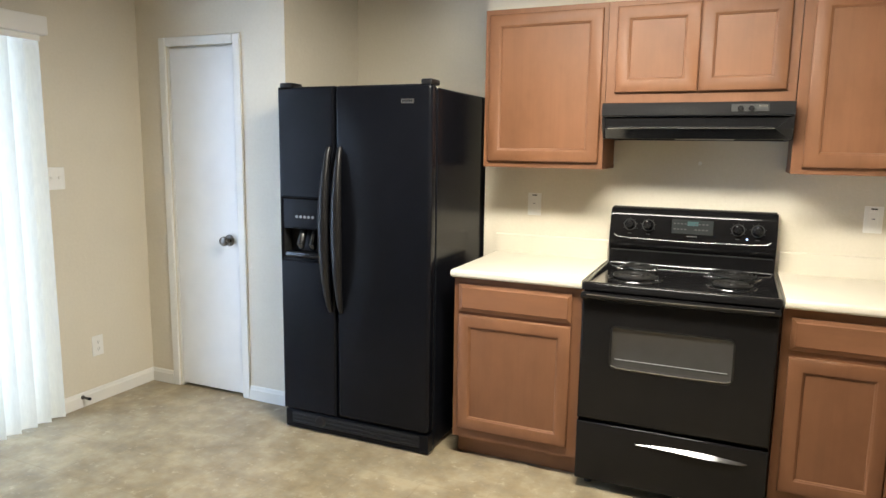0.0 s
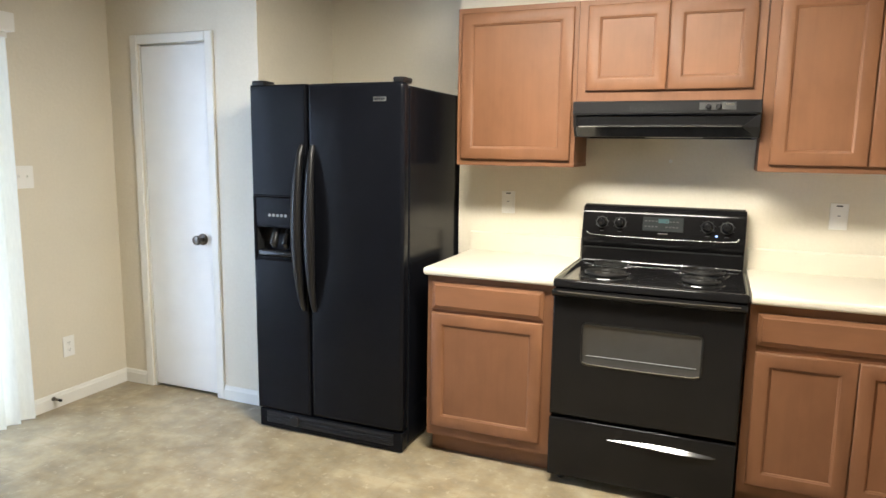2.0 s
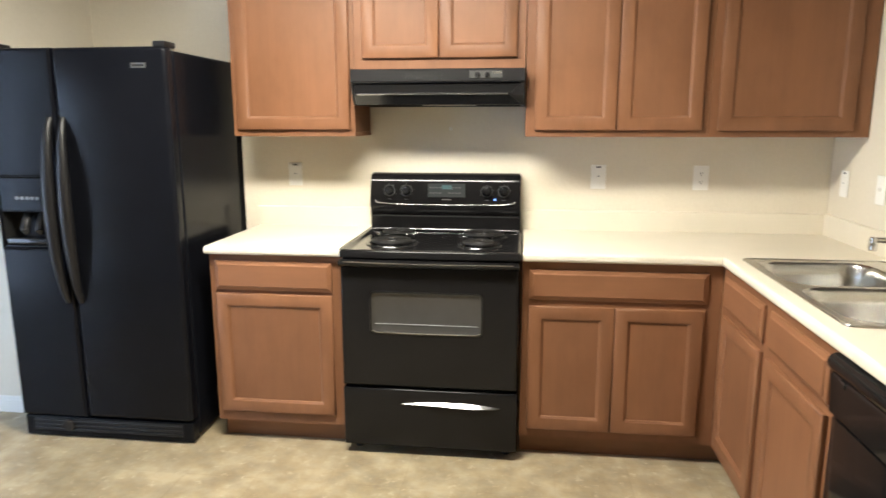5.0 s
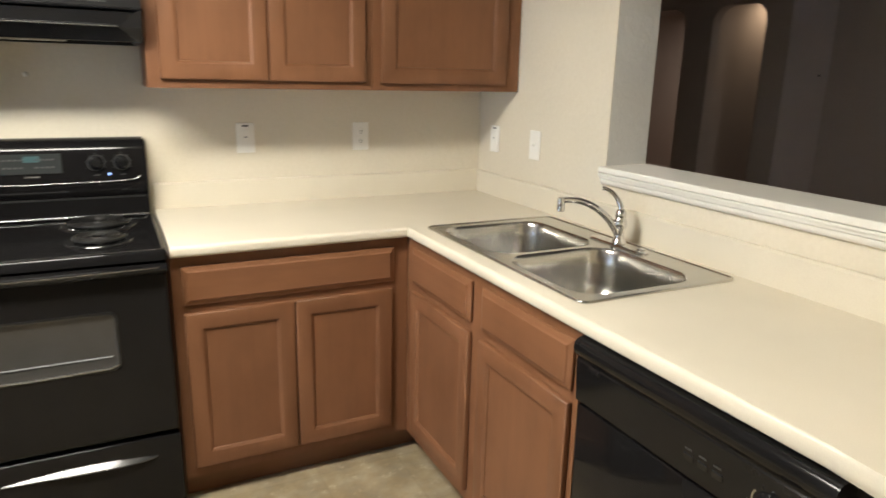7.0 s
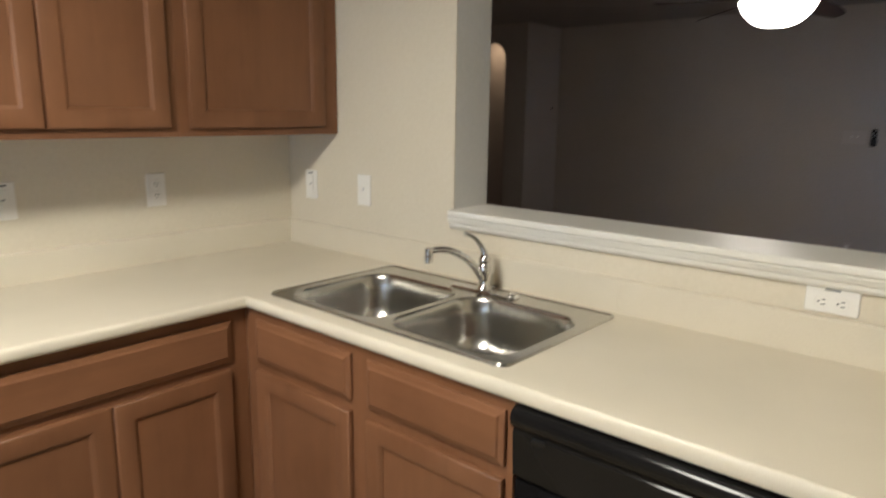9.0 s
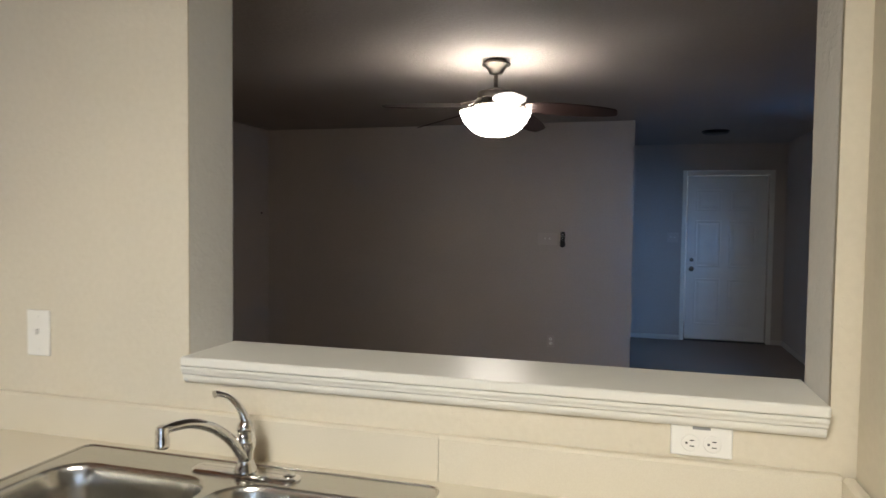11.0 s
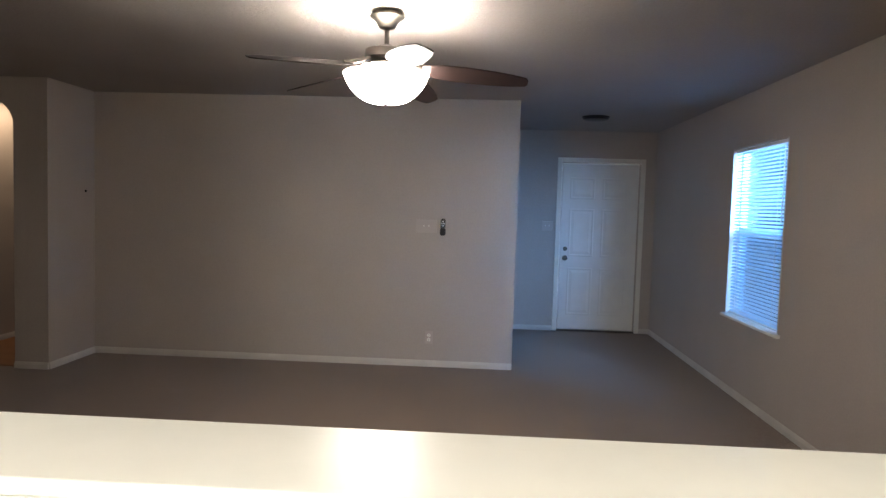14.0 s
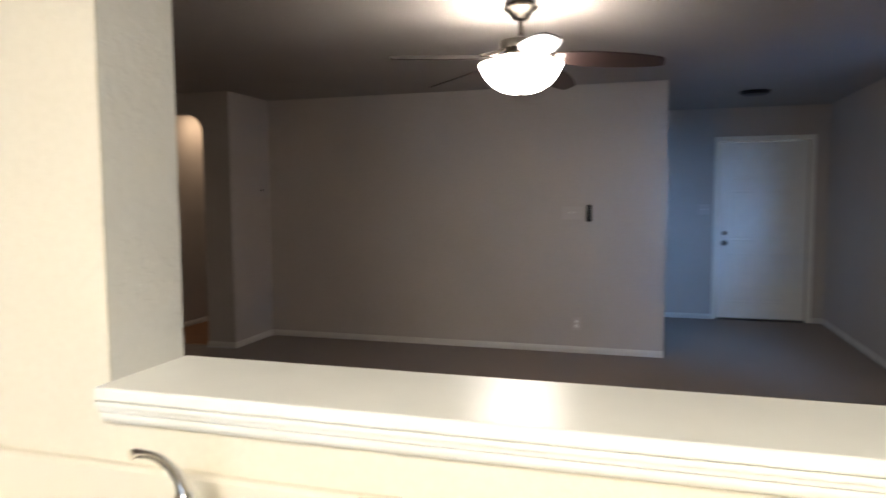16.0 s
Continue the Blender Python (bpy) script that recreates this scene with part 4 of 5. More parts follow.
# ---- range ----
def kitchen_range():
    w = 0.758
    r = thing("electric_range", pose(0.002, -0.665, 0), "black freestanding electric range with coil burners", "range")
    D = 0.655
    part("body", box(0.003, w - 0.003, 0.045, D, 0.03, 0.888, bevel=0.003), M_BLACK, r)
    # cooktop: shallow pan with a raised rim
    bm = bmesh.new()
    loops = []
    for ins, z in ((0.0, 0.884), (0.0, 0.908), (0.004, 0.914), (0.010, 0.9165), (0.018, 0.9155), (0.026, 0.909), (0.04, 0.9075)):
        loops.append(round_rect(ins, w - ins, 0.0 + ins, D - 0.075, max(0.004, 0.012 - ins * 0.2), z, 3))
    loft(bm, loops, True, True)
    ct = part("cooktop", bm, M_BLACK, r, smooth=True)
    for x, y, rad in ((0.185, 0.225, 0.100), (0.165, 0.475, 0.080), (0.575, 0.215, 0.080), (0.575, 0.455, 0.100)):
        bm = bmesh.new()
        lathe(bm, [(rad * 0.2, 0.904), (rad * 0.7, 0.9045), (rad * 0.95, 0.909), (rad + 0.008, 0.9115), (rad + 0.016, 0.9110), (rad + 0.018, 0.9078)], 32, Matrix.Translation((x, y, 0)))
        part("drip_pan", bm, M_PAN, ct, "dark chrome drip pan", smooth=True)
        bm = bmesh.new()
        turns = 4 if rad < 0.09 else 5
        n = turns * 26
        tube(bm, [(x + (0.018 + (rad - 0.022) * i / n) * math.cos(2 * math.pi * turns * i / n), y + (0.018 + (rad - 0.022) * i / n) * math.sin(2 * math.pi * turns * i / n), 0.9215) for i in range(n + 1)], 0.0052, 7)
        b = part("burner", bm, M_COIL, ct, "black coil burner", smooth=True)
        for k in range(3):
            a = radians(90 + 120 * k)
            bm = bmesh.new()
            tube(bm, [(x + 0.01 * math.cos(a), y + 0.01 * math.sin(a), 0.9145), (x + rad * math.cos(a), y + rad * math.sin(a), 0.9145)], 0.0035, 6)
            part("burner_bracket", bm, M_PAN, b)
    # Highlights on the cooktop's rear and front edges, drawn as metal tubes.
    bm = bmesh.new()
    tube(bm, [(0.014, D - 0.0815, 0.9135), (0.03, D - 0.083, 0.9165), (w - 0.03, D - 0.083, 0.9165), (w - 0.014, D - 0.0815, 0.9135)], 0.0045, 8)
    part("rear_highlight", bm, M_HIGHLIGHT, ct, "metal line drawn as the highlight behind the burners", smooth=True)
    bm = bmesh.new()
    tube(bm, [(0.03 + (w - 0.06) * i / 10, 0.0095, 0.9158) for i in range(11)], 0.0020, 8)
    part("front_lip", bm, M_HIGHLIGHT, ct, "thin metal line drawn as the cooktop front highlight", smooth=True)
    # backguard: a riser, a ledge and a tilted control face
    bm = bmesh.new()
    prof = [(D, 0.90), (D - 0.078, 0.90), (D - 0.074, 0.985), (D - 0.086, 1.000), (D - 0.096, 1.030), (D - 0.094, 1.044), (D - 0.080, 1.150), (D - 0.066, 1.178), (D - 0.046, 1.190), (D, 1.190)]
    loft(bm, [[(x, y, z) for y, z in prof] for x in (0.010, w - 0.010)], True, True)
    bmesh.ops.bevel(bm, geom=[e for e in bm.edges if abs(e.verts[0].co.x - e.verts[1].co.x) < 1e-6 and (e.verts[0].co.z + e.verts[1].co.z) > 1.9], offset=0.006, segments=2, affect="EDGES")
    bg = part("backguard", bm, M_BLACK, r, smooth=True)
    tilt = math.atan2(0.014, 0.106)

    def on_face(x, u):
        """A pose on the tilted control face, u metres above its lower edge, whose z axis points out of it."""
        return Matrix.Translation((x, D - 0.0945 + u * math.sin(tilt), 1.044 + u * math.cos(tilt))) @ Matrix.Rotation(radians(90) - tilt, 4, "X")

    bm = bmesh.new()
    tube(bm, [(0.035, D - 0.099, 1.060), (0.05, D - 0.101, 1.048), (0.12, D - 0.101, 1.043), (w / 2, D - 0.101, 1.040), (w - 0.12, D - 0.101, 1.043), (w - 0.05, D - 0.101, 1.048), (w - 0.035, D - 0.099, 1.060)], 0.0022, 8)
    part("trim_line", bm, M_SILVER, bg, "thin silver accent line", smooth=True)
    for x in (0.105, 0.190, 0.585, 0.668):
        m = on_face(x, 0.064)
        bm = bmesh.new()
        lathe(bm, [(0.0285, 0.0), (0.0285, 0.0008), (0.0272, 0.0008), (0.0272, 0.0)], 28, m)
        part("dial_ring", bm, M_DIM, bg, "printed dial ring")
        bm = bmesh.new()
        lathe(bm, [(0.0255, 0.001), (0.0245, 0.006), (0.019, 0.010), (0.0175, 0.026), (0.016, 0.029), (0, 0.0295)], 24, m)
        kn = part("knob", bm, M_GLOSS, bg, "glossy black burner knob", smooth=True)
        bm = bx(bmesh.new(), -0.005, 0.005, -0.019, 0.019, 0.010, 0.034, bevel=0.003, seg=2)
        bm.transform(m @ Matrix.Rotation(radians(12), 4, "Z"))
        part("knob_grip", bm, M_GLOSS, kn, smooth=True)
        for k in range(7):
            bm = bx(bmesh.new(), -0.0015, 0.0015, 0.031, 0.035, 0.0, 0.0006)
            bm.transform(m @ Matrix.Rotation(radians(-120 + 40 * k), 4, "Z"))
            part("dial_mark", bm, M_DIM, bg)
        bm = bx(bmesh.new(), -0.009, 0.009, -0.044, -0.041, 0.0, 0.0006)
        bm.transform(m)
        part("dial_mark", bm, M_DIM, bg)
    m = on_face(0.388, 0.066)
    for bar, mat, nm in (((-0.092, 0.092, -0.034, 0.034, 0.0, 0.003), M_PANEL, "control_panel"), ((-0.022, 0.026, 0.006, 0.026, 0.003, 0.0036), M_LCD, "clock_display")):
        b = bx(bmesh.new(), *bar, bevel=0.0 if nm != "control_panel" else 0.001)
        b.transform(m)
        part(nm, b, mat, bg, "small lit clock display" if nm == "clock_display" else "grey touch control panel")
    for i in range(8):
        u = -0.078 + (i % 4) * 0.016 + (0.094 if i > 3 else 0)
        for v in (-0.012, 0.014):
            b = bx(bmesh.new(), u - 0.005, u + 0.005, v - 0.003, v + 0.003, 0.003, 0.0036)
            b.transform(m)
            part("touch_key", b, M_DIM, bg)
    b = bx(bmesh.new(), -0.022, 0.022, -0.047, -0.041, 0.0, 0.0015, bevel=0.0005)
    b.transform(m)
    part("badge", b, M_SILVER, bg, "plain silver badge")
    # Emissive blue dot between the two right-hand knobs.
    bm = bmesh.new()
    lathe(bm, [(0.004, 0.0), (0.004, 0.002), (0, 0.0025)], 10, on_face(0.625, 0.024))
    part("blue_dot", bm, M_BLUE_GLOW, bg, "small glowing blue dot")
    # vent lip under the control face
    part("vent_slot", box(0.02, w - 0.02, D - 0.0775, D - 0.074, 0.978, 0.984), M_DARK, bg)
    # oven door with its window and top handle
    od = part("oven_door", door_with_hole(0.004, w - 0.004, 0.322, 0.872, 0.0, 0.043, (0.130, 0.605, 0.558, 0.742)), M_BLACK, r, smooth=True)
    bm = bmesh.new()
    loft(bm, [[(a, y, b) for a, b, _ in round_rect(0.131 + o, 0.604 - o, 0.559 + o, 0.741 - o, 0.022, 0)] for o, y in ((0.0, 0.0005), (0.006, 0.004), (0.012, 0.008))], cap1=True)
    part("oven_window", bm, M_OVEN, od, "dark glass oven window", smooth=True)
    bm = bmesh.new()
    pts = [(a, b) for a, b, _ in round_rect(0.128, 0.607, 0.556, 0.744, 0.026, 0)]
    pin = [(a, b) for a, b, _ in round_rect(0.136, 0.599, 0.564, 0.736, 0.02, 0)]
    loft(bm, [[(a, 0.0, b) for a, b in pts], [(a, -0.002, b) for a, b in pts], [(a, -0.002, b) for a, b in pin], [(a, 0.004, b) for a, b in pin]])
    part("window_trim", bm, M_GLOSS, od, smooth=True)
    # Silver tube draws the glint on the window's lower lip.
    bm = bmesh.new()
    tube(bm, [(0.137, 0.0005, 0.572), (0.16, -0.002, 0.5655), (w / 2 - 0.01, -0.003, 0.5635), (0.575, -0.002, 0.5655), (0.598, 0.0005, 0.572)], 0.0032, 8)
    part("window_glint", bm, M_SILVER, od, smooth=True)
    bm = bmesh.new()
    tube(bm, [(0.15, 0.006, 0.600), (0.585, 0.006, 0.600)], 0.0015, 6)
    part("oven_rack_line", bm, M_GREY, od)
    bm = bmesh.new()
    prof = [(0.002, 0.842), (-0.018, 0.846), (-0.034, 0.856), (-0.040, 0.866), (-0.036, 0.874), (-0.020, 0.877), (0.002, 0.876)]
    loft(bm, [[(x, y, z) for y, z in prof] for x in (0.006, 0.03, w - 0.03, w - 0.006)], True, True)
    part("handle", bm, M_BLACK, od, "full-width black door handle", smooth=True)
    # Added metal tube draws the highlight on the handle's top edge.
    bm = bmesh.new()
    tube(bm, [(0.03 + (w - 0.06) * i / 12, -0.0375 - 0.002 * math.sin(math.pi * i / 12), 0.8725 - 0.003 * math.sin(math.pi * i / 12)) for i in range(13)], 0.0022, 8)
    part("handle_highlight", bm, M_HIGHLIGHT, od, "thin metal line drawn as the door handle highlight", smooth=True)
    # storage drawer with a curved pull
    dr = part("storage_drawer", box(0.004, w - 0.004, 0.004, 0.045, 0.045, 0.308, bevel=0.006, seg=3), M_BLACK, r, smooth=True)
    bm = bmesh.new()
    rows = []
    for i in range(25):
        t = i / 24
        x = 0.255 + 0.425 * t
        s = 0.45 * math.sin(math.pi * t ** 1.5) ** 0.6 + 0.02
        z = 0.256 - 0.012 * (2 * t - 1) ** 2
        rows.append([(x, 0.0045, z + 0.006 * s), (x, 0.004 - 0.003 * s, z + 0.005 * s), (x, 0.004 - 0.037 * s, z - 0.027 * s), (x, 0.004 - 0.036 * s, z - 0.031 * s - 0.002), (x, 0.004 - 0.016 * s, z - 0.031 * s - 0.003), (x, 0.0045, z - 0.031 * s - 0.004)])
    loft(bm, rows, closed=False)
    part("drawer_pull", bm, M_PULL, dr, "curved polished drawer pull")
    for x in (0.05, w - 0.05):
        for y in (0.09, D - 0.06):
            bm = bmesh.new()
            lathe(bm, [(0.018, 0.0), (0.018, 0.012), (0.008, 0.014), (0.008, 0.034), (0, 0.034)], 12, Matrix.Translation((x, y, 0)))
            part("foot", bm, M_DARK, r)


kitchen_range()


# ---- range hood ----
def range_hood():
    w, d, z0, z1 = 0.756, 0.40, 1.510, 1.663
    h = thing("range_hood", pose(0.003, 0, z0), "black under-cabinet range hood", "range hood")
    H = z1 - z0
    bm = bmesh.new()
    prof = [(-0.002, H), (-d + 0.004, H), (-d, H - 0.004), (-d, H - 0.052), (-d + 0.004, H - 0.056), (-d + 0.030, H - 0.059), (-d + 0.075, 0.050), (-0.03, 0.030), (-0.03, 0.0), (-0.002, 0.0)]
    loft(bm, [[(x, y, z) for y, z in prof] for x in (0.0, w)], True, True)
    part("body", bm, M_MATTE, h)
    part("front_lip", box(0.004, w - 0.004, -d - 0.003, -d + 0.002, H - 0.058, H - 0.051, bevel=0.002), M_GLOSS, h)
    bm = bmesh.new()
    visor = [(-d + 0.050, H - 0.062), (-d + 0.010, H - 0.064), (-d + 0.018, 0.050), (-d + 0.014, 0.044), (-d + 0.052, 0.003), (-d + 0.062, 0.002), (-d + 0.066, 0.010)]
    loft(bm, [[(x, y, z) for y, z in visor] for x in (0.013, w - 0.013)], True, True)
    part("visor", bm, M_GLOSS, h, "sloping black visor")
    # Silver box stands in for the highlight on the black visor.
    part("visor_highlight", box(0.024, w - 0.070, -d + 0.008, -d + 0.016, 0.0435, 0.0495, bevel=0.002), M_SILVER, h, "thin silver line drawn as the visor highlight")
    for s0, lean in ((0.0, 0.004), (w - 0.012, -0.055)):
        bm = bmesh.new()
        tri = [(-d + 0.002, H - 0.060), (-d + 0.014, 0.044), (-d + 0.052, 0.002), (-0.03, 0.001), (-0.03, H - 0.060)]
        loft(bm, [[(s0 + 0.0005 + (lean if z > 0.03 and lean < 0 and y < -d + 0.02 and z < 0.06 else 0), y, z) for y, z in tri], [(s0 + 0.0115, y, z) for y, z in tri]], True, True)
        part("side_panel", bm, M_MATTE, h)
    sp = part("switch_panel", box(w - 0.235, w - 0.095, -d - 0.0022, -d + 0.001, H - 0.040, H - 0.010, bevel=0.001), M_SWITCH, h, "grey switch panel")
    for x in (w - 0.200, w - 0.160):
        bm = bmesh.new()
        lathe(bm, [(0.012, 0.0), (0.011, 0.008), (0.009, 0.010), (0, 0.0102)], 16, Matrix.Translation((x, -d - 0.002, H - 0.027)) @ FACE)
        part("switch_knob", bm, M_MATTE, sp, smooth=True)
    part("badge", box(w - 0.132, w - 0.102, -d - 0.0032, -d - 0.0020, H - 0.022, H - 0.014), M_SILVER, sp, "plain silver badge")
    for i in range(14):
        part("vent_slot", box(0.24 + i * 0.012, 0.247 + i * 0.012, -d - 0.0012, -d + 0.001, H - 0.042, H - 0.018), M_DARK, h)
    part("lamp_lens", box(0.30, 0.54, -d + 0.068, -d + 0.16, 0.000, 0.022, bevel=0.004), M_LENS, h, "pale plastic lamp lens")
    part("grease_filter", box(0.18, 0.58, -d + 0.17, -0.05, 0.018, 0.026), M_PEWTER, h, "metal mesh grease filter")


range_hood()


# ---- dishwasher ----
def dishwasher():
    y0, y1 = -1.612, -2.245
    w = y0 - y1
    d = thing("dishwasher", pose(XS, y0, 0, 0, 0, -90), "black built-in dishwasher with a round dial", "dishwasher")
    yf = -(XS - 1.562)
    part("body", box(0.004, w - 0.004, yf + 0.03, -0.03, 0.09, 0.868), M_DARK, d)
    part("toe_panel", box(0.006, w - 0.006, yf + 0.06, yf + 0.075, 0.0, 0.10), M_MATTE, d)
    dp = part("door", box(0.003, w - 0.003, yf, yf + 0.03, 0.105, 0.700, bevel=0.006, seg=2), M_BLACK, d, smooth=True)
    bm = bmesh.new()
    prof = [(yf + 0.03, 0.704), (yf + 0.002, 0.704), (yf - 0.006, 0.712), (yf - 0.011, 0.79), (yf - 0.012, 0.812), (yf - 0.009, 0.815), (yf - 0.009, 0.819), (yf - 0.014, 0.824), (yf - 0.020, 0.832), (yf - 0.024, 0.844), (yf - 0.022, 0.856), (yf - 0.015, 0.864), (yf - 0.006, 0.868), (yf + 0.03, 0.868)]
    loft(bm, [[(x, y, z) for y, z in prof] for x in (0.003, w - 0.003)], True, True)
    cp = part("control_panel", bm, M_BLACK, d, "black control panel with a full-width grip", smooth=True)
    dm = Matrix.Translation((w - 0.115, yf - 0.008, 0.757)) @ FACE
    bm = bmesh.new()
    lathe(bm, [(0.033, 0.0), (0.033, 0.002), (0.0295, 0.002), (0.0295, 0.0)], 28, dm)
    part("dial_ring", bm, M_SILVER, cp, "silver dial ring")
    bm = bmesh.new()
    lathe(bm, [(0.026, 0.0), (0.0245, 0.006), (0.019, 0.009), (0.0175, 0.020), (0.015, 0.023), (0, 0.0235)], 24, dm)
    kn = part("dial", bm, M_GLOSS, cp, "black cycle dial", smooth=True)
    b = bx(bmesh.new(), -0.0035, 0.0035, -0.018, 0.018, 0.008, 0.027, bevel=0.002)
    b.transform(dm @ Matrix.Rotation(radians(35), 4, "Z"))
    part("dial_grip", b, M_GLOSS, kn)
    for k in range(10):
        b = bx(bmesh.new(), -0.004, 0.004, 0.040, 0.0425, 0.0, 0.0008)
        b.transform(dm @ Matrix.Rotation(radians(36 * k), 4, "Z"))
        part("dial_mark", b, M_GREY, cp)
    part("badge", box(w - 0.07, w - 0.03, yf - 0.0105, yf - 0.007, 0.742, 0.756, bevel=0.001), M_SILVER, cp, "plain silver badge")
    for i in range(3):
        part("button", box(w - 0.30 + i * 0.034, w - 0.275 + i * 0.034, yf - 0.0115, yf - 0.007, 0.745, 0.760, bevel=0.002), M_GLOSS, cp)
        part("button_mark", box(w - 0.297 + i * 0.034, w - 0.280 + i * 0.034, yf - 0.0105, yf - 0.0075, 0.768, 0.771), M_DIM, cp)
    part("latch", box(0.05, 0.085, yf - 0.016, yf - 0.006, 0.80, 0.815, bevel=0.003), M_GLOSS, cp)


dishwasher()


# ---- wall plates ----
def plate(m, kind, label, w=0.072, h=0.117, group="white wall plates", mat=M_PLATE):
    """A wall plate facing -y of m: 'duplex', 'switch', 'double', 'gfci', 'blank'."""
    name = "power_outlet" if kind in ("duplex", "gfci", "flat") else "light_switch"
    t = thing(name, m, label, "outlet" if name == "power_outlet" else "switch", group)
    part("cover_plate", box(-w / 2, w / 2, -0.006, -0.0005, -h / 2, h / 2, bevel=0.003, seg=2), mat, t)

    def socket(x, z, turn):
        bm = bmesh.new()
        lathe(bm, [(0.0165, 0), (0.0165, 0.0015), (0.015, 0.0022), (0, 0.0022)], 20, Matrix.Translation((x, -0.006, z)) @ FACE)
        s = part("socket", bm, M_PLATE, t)
        for a in (-0.0055, 0.0055):
            u, v = (a, 0.003) if not turn else (0.003, a)
            ex, ez = (0.001, 0.004) if not turn else (0.004, 0.001)
            part("slot", box(x + u - ex, x + u + ex, -0.0086, -0.0078, z + v - ez, z + v + ez), M_DARK, s)
        u, v = (0, -0.007) if not turn else (-0.007, 0)
        part("slot", box(x + u - 0.002, x + u + 0.002, -0.0086, -0.0078, z + v - 0.002, z + v + 0.002), M_DARK, s)

    if kind == "duplex":
        socket(0, 0.020, False)
        socket(0, -0.020, False)
    elif kind == "flat":
        socket(-0.020, -0.006, True)
        socket(0.020, -0.006, True)
        part("label_strip", box(-0.016, 0.016, -0.0068, -0.0058, 0.021, 0.027), M_GREY, t, "small grey printed strip")
    elif kind == "gfci":
        part("insert", box(-0.017, 0.017, -0.008, -0.0055, -0.034, 0.034, bevel=0.001), M_PLATE, t)
        part("test_button", box(-0.006, 0.006, -0.009, -0.0078, 0.001, 0.006), M_GREY, t)
        part("label_strip", box(-0.012, 0.012, -0.0068, -0.0058, 0.044, 0.050), M_DARK, t, "small dark printed strip")
    else:
        for x in ((0.0,) if kind == "switch" else (-0.023, 0.023)):
            part("toggle", box(x - 0.0045, x + 0.0045, -0.016, -0.0055, -0.003, 0.011, bevel=0.002), M_PLATE, t)
    for z in ((0.0,) if kind == "duplex" else (0.042, -0.042)) if kind != "flat" else ():
        for x in ((0.0,) if w < 0.1 else (-0.023, 0.023)):
            bm = bmesh.new()
            lathe(bm, [(0.003, 0), (0.003, 0.0008), (0, 0.001)], 8, Matrix.Translation((x, -0.006, z)) @ FACE)
            part("screw", bm, mat, t)
    return t


plate(pose(-0.400, 0, 1.176), "gfci", "white outlet above the counter by the refrigerator")
plate(pose(1.122, 0, 1.176), "gfci", "white outlet above the counter beside the range")
plate(pose(1.602, 0, 1.175), "duplex", "white duplex outlet above the corner counter")
plate(pose(XS, -0.147, 1.166, 0, 0, -90), "gfci", "white outlet in the counter corner")
plate(pose(XS, -0.464, 1.168, 0, 0, -90), "switch", "white wall switch beside the pass-through")
plate(pose(XS, -2.050, 1.051, 0, 0, -90), "flat", "white outlet mounted sideways under the sill", w=0.112, h=0.064)
plate(pose(XL, -1.019, 1.275, 0, 0, 90), "double", "white double switch beside the patio door", w=0.117, h=0.117)
plate(pose(XL, -0.827, 0.324, 0, 0, 90), "duplex", "white duplex outlet low on the wall")
plate(pose(XB, -1.115, 1.29, 0, 0, -90), "double", "beige switch plate on the living room wall", w=0.19, h=0.12, group="beige wall plates", mat=M_BEIGE)
plate(pose(XB, -1.165, 0.27, 0, 0, -90), "duplex", "beige outlet low on the living room wall", group="beige wall plates", mat=M_BEIGE)
plate(pose(XD, -2.42, 1.28, 0, 0, -90), "double", "beige switch plate beside the front door", w=0.13, group="beige wall plates", mat=M_BEIGE)


# ---- small things ----
def door_stop():
    s = thing("door_stop", pose(XL + 0.013, -0.95, 0.058), "small dark spring door stop on the baseboard", "door stop")
    bm = bmesh.new()
    n = 70
    tube(bm, [(0.004 + 0.045 * i / n, 0.006 * math.cos(i * 0.75), 0.006 * math.sin(i * 0.75)) for i in range(n + 1)], 0.0015, 6)
    part("spring", bm, M_PEWTER, s)
    bm = bmesh.new()
    lathe(bm, [(0.012, 0), (0.012, 0.003), (0.007, 0.006), (0, 0.006)], 12, Matrix.Rotation(radians(90), 4, "Y"))
    part("mount", bm, M_PEWTER, s)
    bm = bmesh.new()
    lathe(bm, [(0.008, 0.048), (0.009, 0.052), (0.008, 0.060), (0, 0.062)], 12, Matrix.Rotation(radians(90), 4, "Y"))
    part("tip", bm, M_MATTE, s)


door_stop()


def fan_remote():
    r = thing("fan_remote", pose(XB, -1.266, 1.28, 0, 0, -90), "black fan remote in a wall holder", "remote control")
    bm = bmesh.new()
    loft(bm, [[(x, y, z) for x, z, _ in round_rect(-0.026 + o, 0.026 - o, -0.07 + o, 0.0, 0.02, 0)] for o, y in ((0, -0.001), (0, -0.022), (0.004, -0.026))], True, True)
    part("holder", bm, M_MATTE, r, smooth=True)
    bm = bmesh.new()
    loft(bm, [[(x, y, z) for x, z, _ in round_rect(-0.022 + o, 0.022 - o, -0.055 + o, 0.085 - o, 0.018, 0)] for o, y in ((0.002, -0.004), (0, -0.008), (0, -0.018), (0.004, -0.0225))], True, True)
    b = part("remote_body", bm, M_GLOSS, r, smooth=True)
    for x, z in ((0, 0.06), (-0.01, 0.04), (0.01, 0.04), (0, 0.02)):
        bm = bmesh.new()
        lathe(bm, [(0.006, 0), (0.006, 0.003), (0, 0.0035)], 12, Matrix.Translation((x, -0.0262 if z < 0.0 else -0.0222, z)) @ FACE)
        part("button", bm, M_GREY, b)


fan_remote()


